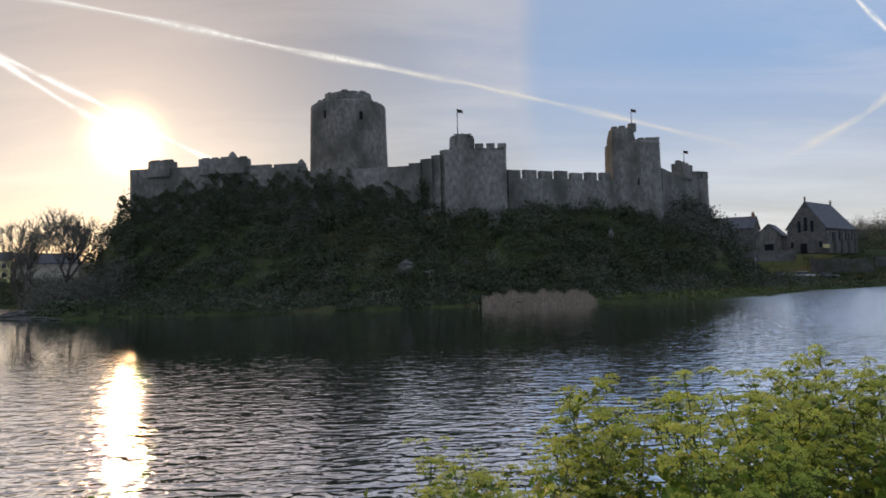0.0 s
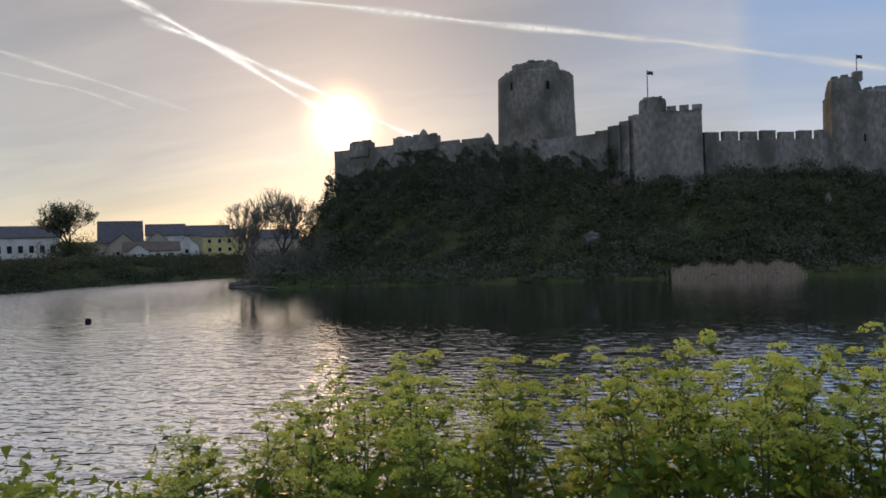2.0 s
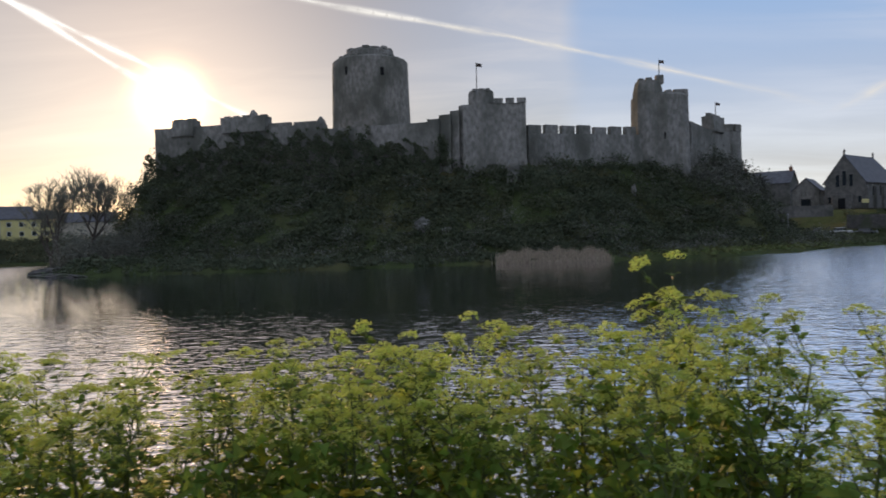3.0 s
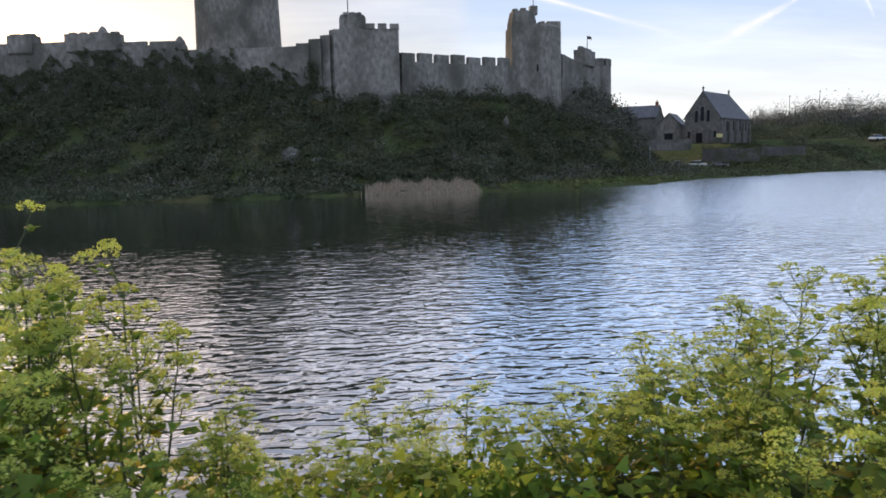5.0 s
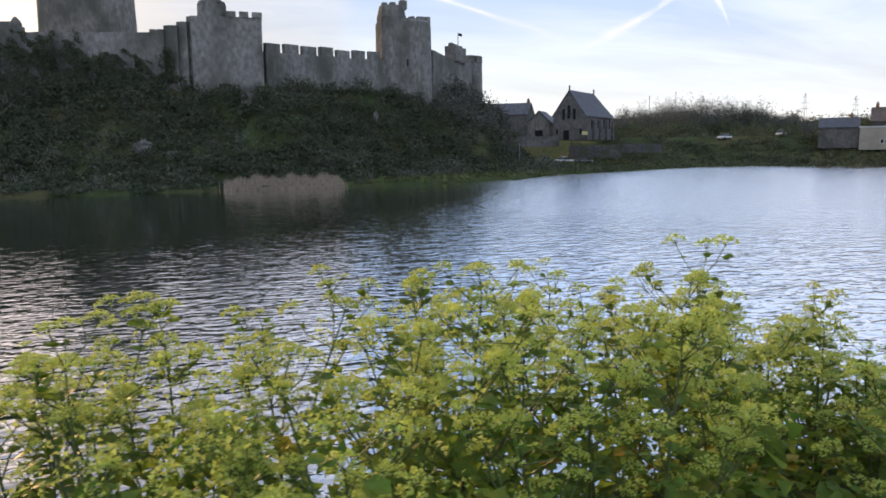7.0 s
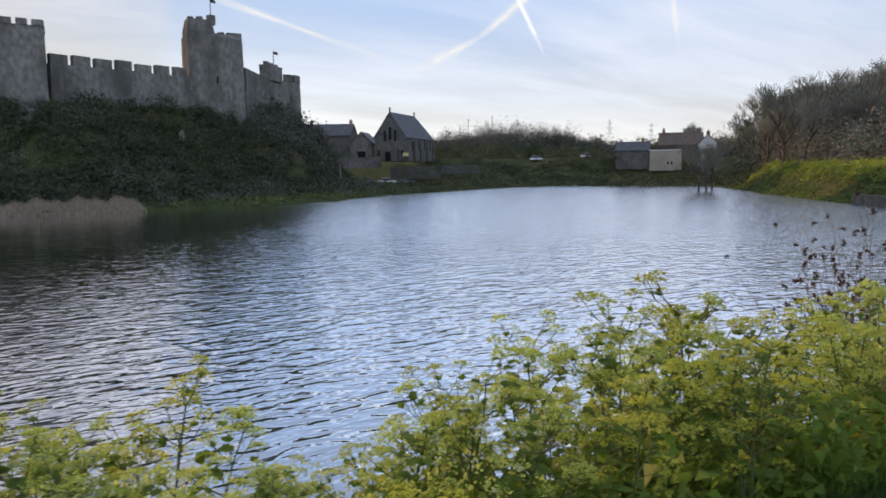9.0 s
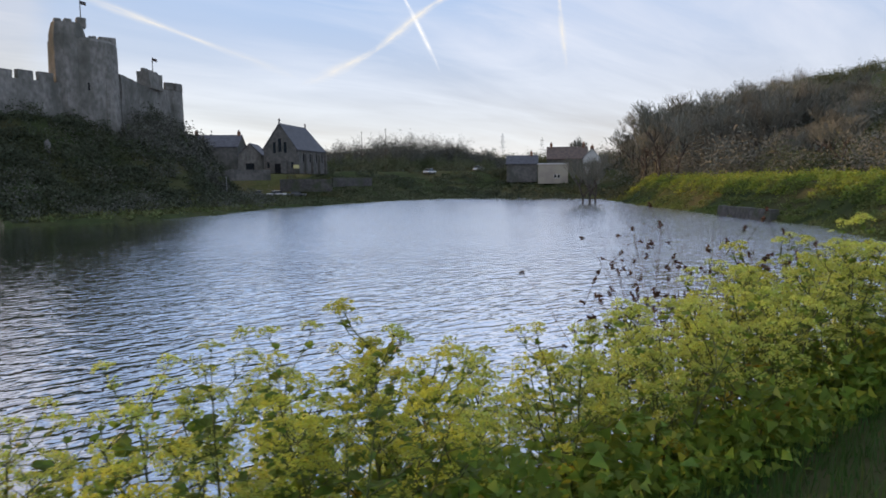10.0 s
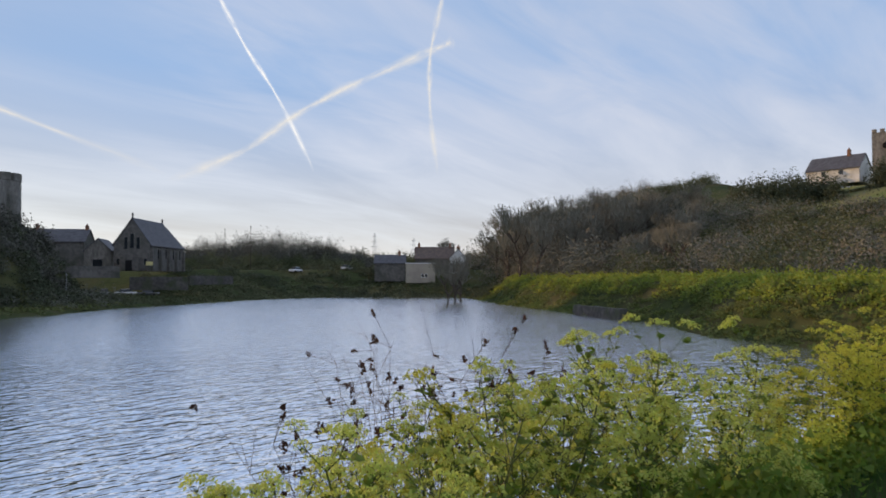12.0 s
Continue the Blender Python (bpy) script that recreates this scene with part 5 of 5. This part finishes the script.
class Soup:
    """Vertices and faces gathered in lists, then made into one mesh."""

    def __init__(self):
        self.v, self.f = [], []

    def face(self, pts):
        k = len(self.v)
        self.v.extend(tuple(p) for p in pts)
        self.f.append(tuple(range(k, k + len(pts))))

    def tube(self, a, b, ra, rb, sides=4):
        d = (b - a).normalized()
        u = d.orthogonal().normalized()
        w = d.cross(u)
        k = len(self.v)
        for p, r in ((a, ra), (b, rb)):
            for i in range(sides):
                t = 2 * math.pi * i / sides
                self.v.append(tuple(p + (u * math.cos(t) + w * math.sin(t)) * r))
        for i in range(sides):
            j = (i + 1) % sides
            self.f.append((k + i, k + j, k + sides + j, k + sides + i))

    def mesh(self, name, mat, parent, smooth=False, label=""):
        me = bpy.data.meshes.new(name)
        me.from_pydata(self.v, [], self.f)
        me.materials.append(mat)
        if smooth:
            me.shade_smooth()
        ob = new(name, me)
        ob.parent = parent
        return tagged(ob, label)


def toss(r, k=1.0):
    return Vector((r.gauss(0, k), r.gauss(0, k), r.gauss(0, k)))


def leaflet(s, r, base, d, up, size):
    """A toothed leaflet of three lobes, folded along its midrib."""
    d = d.normalized()
    side = d.cross(up)
    side = side.normalized() if side.length > 1e-4 else d.orthogonal().normalized()
    n = side.cross(d).normalized()
    q = lambda a, b, c=0.0: base + d * (a * size) + side * (b * size) + n * (c * size)
    mid = [q(0, 0), q(0.5, 0, 0.03), q(1.05, 0, -0.14)]
    for e in (-1, 1):
        s.face([mid[0], q(0.22, 0.36 * e, 0.10), q(0.5, 0.30 * e, 0.08), mid[1]])
        s.face([mid[1], q(0.5, 0.30 * e, 0.08), q(0.74, 0.36 * e, 0.02), q(0.9, 0.17 * e, -0.06), mid[2]])


def spray(s, stem, r, base, d, size):
    """Three leaflets on one stalk."""
    end = base + d.normalized() * size * 0.9
    stem.tube(base, end, 0.0022, 0.0015, 3)
    up = Vector((0, 0, 1))
    side = d.cross(up).normalized() if d.cross(up).length > 1e-3 else d.orthogonal().normalized()
    for k in (-0.9, 0, 0.9):
        leaflet(s, r, end, d + side * k * d.length + toss(r, 0.15), up + toss(r, 0.3), size * r.uniform(0.8, 1.15))


def umbel(flowers, stem, r, top, d, radius, rays=12, florets=11):
    """A domed flower head: rays, each with a fluffy ball of tiny flowers."""
    d = d.normalized()
    u = d.orthogonal().normalized()
    w = d.cross(u)
    for i in range(rays):
        t = i * 2.39996
        k = math.sqrt((i + 0.5) / rays)
        p = top + (u * math.cos(t) + w * math.sin(t)) * radius * k + d * radius * (0.85 - 0.5 * k * k) + toss(r, radius * 0.06)
        stem.face([top - w * 0.0014, top + w * 0.0014, p])
        for _ in range(florets):
            o = toss(r).normalized()
            c = p + o * radius * 0.21 + d * radius * 0.05
            a = toss(r).normalized()
            b = o.cross(a).normalized() * radius * 0.11
            a = (a + o * 0.4).normalized() * radius * 0.11
            flowers.face([c - a * 0.7 - b, c + a, c - a * 0.7 + b])


def herb(name, seed, tall, leafy, label, bloom=None):
    """A tall umbelliferous herb about as tall as given: branching stems, leaves and flower heads."""
    r = random.Random(seed)
    thing = anchor(name, 0, 0, 0, label, "plant", group="flowering herbs on the near bank")
    stem, green, flowers, yellow = Soup(), Soup(), Soup(), Soup()
    count = 0
    for main in range(r.choice((2, 2, 3))):
        a = Vector((r.uniform(-0.06, 0.06), r.uniform(-0.06, 0.06), 0))
        lean = Vector((r.uniform(-0.36, 0.36), r.uniform(-0.36, 0.36), 1)).normalized()
        full = tall * (1 if main == 0 else r.uniform(0.72, 0.95))
        nodes, p = 6, a
        for i in range(nodes):
            q = p + (lean + toss(r, 0.05)).normalized() * full / nodes
            rad = 0.0085 * (1 - i / (nodes + 1)) + 0.002
            stem.tube(p, q, rad, rad * 0.85, 5)
            if i >= 1:
                for _ in range(2 if i < 4 else 3):
                    t = r.uniform(0, 6.28)
                    out = Vector((math.cos(t), math.sin(t), r.uniform(0.6, 1.2))).normalized()
                    ln = full * r.uniform(0.14, 0.26) * (1.15 - 0.08 * i)
                    m = q + (out + toss(r, 0.08)).normalized() * ln * 0.6
                    e = m + (out + Vector((0, 0, 0.45)) + toss(r, 0.1)).normalized() * ln * 0.5
                    stem.tube(q, m, rad * 0.6, rad * 0.5, 4), stem.tube(m, e, rad * 0.5, 0.002, 4)
                    spray(green, stem, r, m, out + toss(r, 0.4), r.uniform(0.030, 0.052))
                    if i >= 2 or r.random() < 0.5:
                        umbel(flowers, stem, r, e, Vector((out.x * 0.35, out.y * 0.35, 1)), r.uniform(0.042, 0.064))
                        count += 1
                    if i >= 3 and r.random() < 0.6:
                        e2 = m + (Vector((0, 0, 0.8)) + toss(r, 0.5)).normalized() * ln * 0.5
                        stem.tube(m, e2, 0.003, 0.0018, 3)
                        umbel(flowers, stem, r, e2, Vector((0, 0, 1)) + toss(r, 0.2), r.uniform(0.026, 0.04), 10, 9)
            for _ in range(leafy):
                t = r.uniform(0, 6.28)
                out = Vector((math.cos(t), math.sin(t), r.uniform(-0.1, 0.7)))
                spray(yellow if i < 3 and r.random() < 0.18 else green, stem, r, p.lerp(q, r.random()), out, r.uniform(0.045, 0.09) * (1.5 if i < 3 else 0.95))
            p = q
        umbel(flowers, stem, r, p, lean, r.uniform(0.05, 0.068), 16, 12)
    stem.mesh("stem", HERB_STEM, thing)
    green.mesh("foliage", HERB_LEAF, thing)
    flowers.mesh("inflorescence", bloom or HERB_FLOWER, thing, label="golden domed flower heads" if bloom else "yellow-green domed flower heads")
    if yellow.f:
        yellow.mesh("withered_foliage", HERB_YELLOW, thing, label="yellowing lower leaves")
    return thing


TOPS_X = (-4.0, -2.0, -1.2, -0.4, 0.2, 0.9, 1.8, 2.6, 3.3, 3.8, 4.2, 4.6, 5.0, 5.15, 5.3, 5.45, 5.75, 6.2, 6.6, 6.8, 7.1, 7.3, 7.6, 8.2, 8.6, 8.9, 9.2, 10.0, 10.6, 11.1, 11.6, 12.2, 12.8, 13.4, 14.4, 15.0, 15.8, 16.8, 17.6, 18.4, 18.9, 19.3, 19.6, 19.9, 20.9, 21.3, 22.0, 24.0, 26.0)
TOPS_Z = (-0.2, -0.1, 0.15, 0.60, 0.85, 1.15, 1.05, 1.08, 1.18, 1.25, 1.38, 1.40, 1.28, 0.98, 0.62, 0.36, 0.33, 0.33, 0.46, 0.54, 0.50, 0.78, 1.06, 1.12, 1.20, 1.25, 1.28, 1.30, 1.22, 1.04, 0.90, 0.82, 0.92, 1.06, 1.22, 0.98, 0.98, 1.25, 1.42, 1.38, 1.28, 1.36, 1.15, 0.55, 0.55, 0.95, 1.28, 1.48, 1.5)
LINE_X = (-4.0, 0.0, 1.0, 2.3, 3.6, 4.3, 5.0, 5.5, 6.5, 7.3, 9.2, 10.2, 11.5, 13.4, 14.4, 16.9, 18.0, 19.0, 20.0, 21.0, 22.0, 24.0, 26.0)
LINE_Y = (3.2, 3.0, 3.0, 3.9, 3.9, 3.5, 3.15, 3.5, 3.6, 3.15, 3.15, 3.35, 3.5, 3.2, 3.4, 3.25, 3.15, 3.05, 3.0, 2.95, 2.75, 2.2, 1.9)


def near_bank():
    r = random.Random(11)
    kinds = [herb("flowering_herb", 100 + k, 1.2, 2, "tall branching herb with domed yellow-green flower heads") for k in range(6)]
    kinds += [herb("flowering_herb", 110 + k, 1.2, 2, "tall branching herb with golden flower heads", HERB_GOLD) for k in range(3)]
    used = [False] * len(kinds)
    spots = []
    for _ in range(9000):
        x = r.uniform(-3.0, 25.5)
        line = float(np.interp(x, LINE_X, LINE_Y))
        y = line + r.uniform(-0.5 if x < 14 else -0.15, 1.3 if x < 20.3 else 0.75)
        if all((x - a) ** 2 + (y - b) ** 2 > 0.25 ** 2 for a, b in spots):
            spots.append((x, y))
        if len(spots) >= 270:
            break
    for x, y in spots:
        g = float(height(x, y))
        line = float(np.interp(x, LINE_X, LINE_Y))
        top = float(np.interp(x, TOPS_X, TOPS_Z)) - (0.10 if x < 12 else 0.45) * max(0, y - line - 0.2) - 0.25 * max(0, line - y - 0.1) + min(r.gauss(-0.09, 0.10), 0.06) + 0.12 * float(rumple(x, y, 0.33, 5.0))
        tall = top - g
        if tall < 0.3 or (x < 0.6 and r.random() < 0.45):
            continue
        k = r.randrange(6, 9) if r.random() < smooth(x, 19.0, 21.5) * 0.65 + smooth(x, 9.0, 13.0) * 0.22 else r.randrange(6)
        s = min(tall, 1.9) / 1.5
        wide = 0.55 * s + 0.45
        m = pose(x, y, g - 0.03, r.gauss(0, 4), r.gauss(0, 4), r.uniform(0, 360)) @ Matrix.Diagonal((wide, wide, s, 1))
        if used[k]:
            o = copy_thing(kinds[k], m)
            o.matrix_basis = m
        else:
            kinds[k].matrix_basis = m
            used[k] = True


near_bank()


def herb_mass():
    """The crowd of leaves and small flower heads between the tall herbs, too many to tell apart."""
    g = np.random.default_rng(15)
    n = 120000
    x = g.uniform(-1.5, 25.5, n)
    y = np.interp(x, LINE_X, LINE_Y) + g.uniform(-0.35, 1.0, n) * np.where(x < 20.3, 1.25, 0.75)
    ground_z = height(x, y)
    tall = np.interp(x, TOPS_X, TOPS_Z) - 0.12 - ground_z - np.where(x < 12, 0.1, 0.4) * np.maximum(0, y - np.interp(x, LINE_X, LINE_Y))
    tall = tall + 0.12 * rumple(x, y, 0.33, 5.0)
    k = (rumple(x, y, 0.28) + 0.6 * rumple(x, y, 0.11, 3.0) > np.where(x < 0.7, 0.7, 0.32)) & (tall > 0.15)
    x, y, ground_z, tall = x[k], y[k], ground_z[k], tall[k]
    up = g.uniform(0, 1, len(x))
    pts = np.stack([x, y, ground_z + tall * (0.05 + 0.8 * up)], 1)
    low = up < np.where(x > 16.5, 0.42, 0.62)
    leaf_cloud("herb_leaves", pts[low], g.uniform(0.02, 0.058, low.sum()), HERB_LEAF, g, "crowded green leaves between the tall herbs", "herbs")
    c = pts[~low]
    c = c[(np.arange(len(c)) % 2 == 0) | (c[:, 0] > 16.8)]
    c = np.repeat(c, 7, axis=0)
    c = c + g.normal(0, 0.014, c.shape)
    size = g.uniform(0.006, 0.012, len(c)) * np.where(c[:, 0] > 16.8, 1.25, 1.0)
    gold = c[:, 0] > 20.2
    leaf_cloud("herb_flowers", c[~gold], size[~gold], HERB_FLOWER, g, "small yellow-green flowers between the tall herbs", "herbs")
    leaf_cloud("herb_flowers", c[gold], size[gold], HERB_GOLD, g, "small golden flowers between the tall herbs", "herbs")


herb_mass()


def seeding_dock(x, y, label, seed, reach):
    """A dead dock: many thin wiry brown stems from one crown, with dark clumps of seed."""
    r = random.Random(seed)
    g = float(height(x, y))
    t = anchor("seeding_dock", x, y, g - 0.05, label, "plant")
    stem, seeds = Soup(), Soup()
    for _ in range(42):
        a = Vector((0, 0, 0))
        d = Vector((r.uniform(-0.5, 0.5), r.uniform(-0.4, 0.4), 1)).normalized()
        ln = (0.95 - g) * r.uniform(0.75, 1.08) * reach
        p = a
        for i in range(7):
            q = p + (d + toss(r, 0.10)).normalized() * ln / 7
            stem.tube(p, q, 0.0055 - 0.0006 * i, 0.005 - 0.0006 * i, 4)
            if i > 2:
                for _ in range(2):
                    e = q + (d + toss(r, 0.7)).normalized() * ln * r.uniform(0.05, 0.16)
                    stem.tube(q, e, 0.0025, 0.0012, 3)
                    if r.random() < 0.45:
                        axis = (e - q).normalized()
                        for _ in range(16):
                            c = e + axis * r.uniform(-0.03, 0.02) + toss(r, 0.009)
                            u, w = toss(r).normalized() * 0.015, toss(r).normalized() * 0.015
                            seeds.face([c - u, c + w, c + u, c - w])
            p = q
    stem.mesh("stem", DRY_STEM, t)
    seeds.mesh("inflorescence", SEED_HEAD, t, label="dark brown clumps of seed")


for k, (dx, dy, reach) in enumerate(((18.8, 5.0, 0.92), (19.2, 5.2, 0.98), (19.5, 5.0, 0.95))):
    seeding_dock(dx, dy, "dead brown dock with dark seed clumps among the herbs", 5 + k, reach)


def undergrowth():
    g = np.random.default_rng(9)
    n = 42000
    x = g.uniform(-4, 27, n)
    y = g.uniform(1.1, 6.2, n)
    k = y > np.interp(x, LINE_X, LINE_Y) - 0.5 + 0.12 * np.sin(x * 1.1)
    x, y = x[k], y[k]
    z = height(x, y) + np.abs(g.normal(0, 0.15, len(x))) * (1 - 0.5 * smooth(y, 4, 6)) * (1 + 0.5 * smooth(x, 13, 16))
    leaf_cloud("undergrowth", np.stack([x, y, z], 1), g.uniform(0.018, 0.05, len(x)), HERB_LEAF, g, "dark green low leaves under the tall herbs", "undergrowth")
    m = 9000
    fx = g.uniform(13, 27, m)
    fy = np.interp(fx, LINE_X, LINE_Y) + g.uniform(-0.4, 0.3, m)
    fz = height(fx, fy) + g.uniform(0, 1, m) * 0.38 * smooth(fy - np.interp(fx, LINE_X, LINE_Y), -0.6, -0.1) + 0.02
    leaf_cloud("nettle_patch", np.stack([fx, fy, fz], 1), g.uniform(0.022, 0.055, m), HERB_LEAF, g, "dense dark leaves along the foot of the herbs", "undergrowth")
    n = 90000
    x = g.uniform(6, 27, n)
    y = g.uniform(-1.6, 3.1, n)
    z = height(x, y)
    h = g.uniform(0.04, 0.11, n) * (1 + 0.8 * (y > 1.6))
    t = g.uniform(0, 6.28, n)
    w = np.stack([np.cos(t), np.sin(t), 0 * t], 1) * 0.0035
    lean = g.normal(0, 0.03, (n, 2))
    c = np.stack([x, y, z - 0.01], 1)
    tip = np.stack([x + lean[:, 0], y + lean[:, 1], z + h], 1)
    ob = array_mesh("grass", np.stack([c - w, c + w, tip], 1).reshape(-1, 3), np.arange(3 * n).reshape(-1, 3), GRASS)
    tagged(ob, "short green grass beside the path", "grass", kind="stuff")


undergrowth()
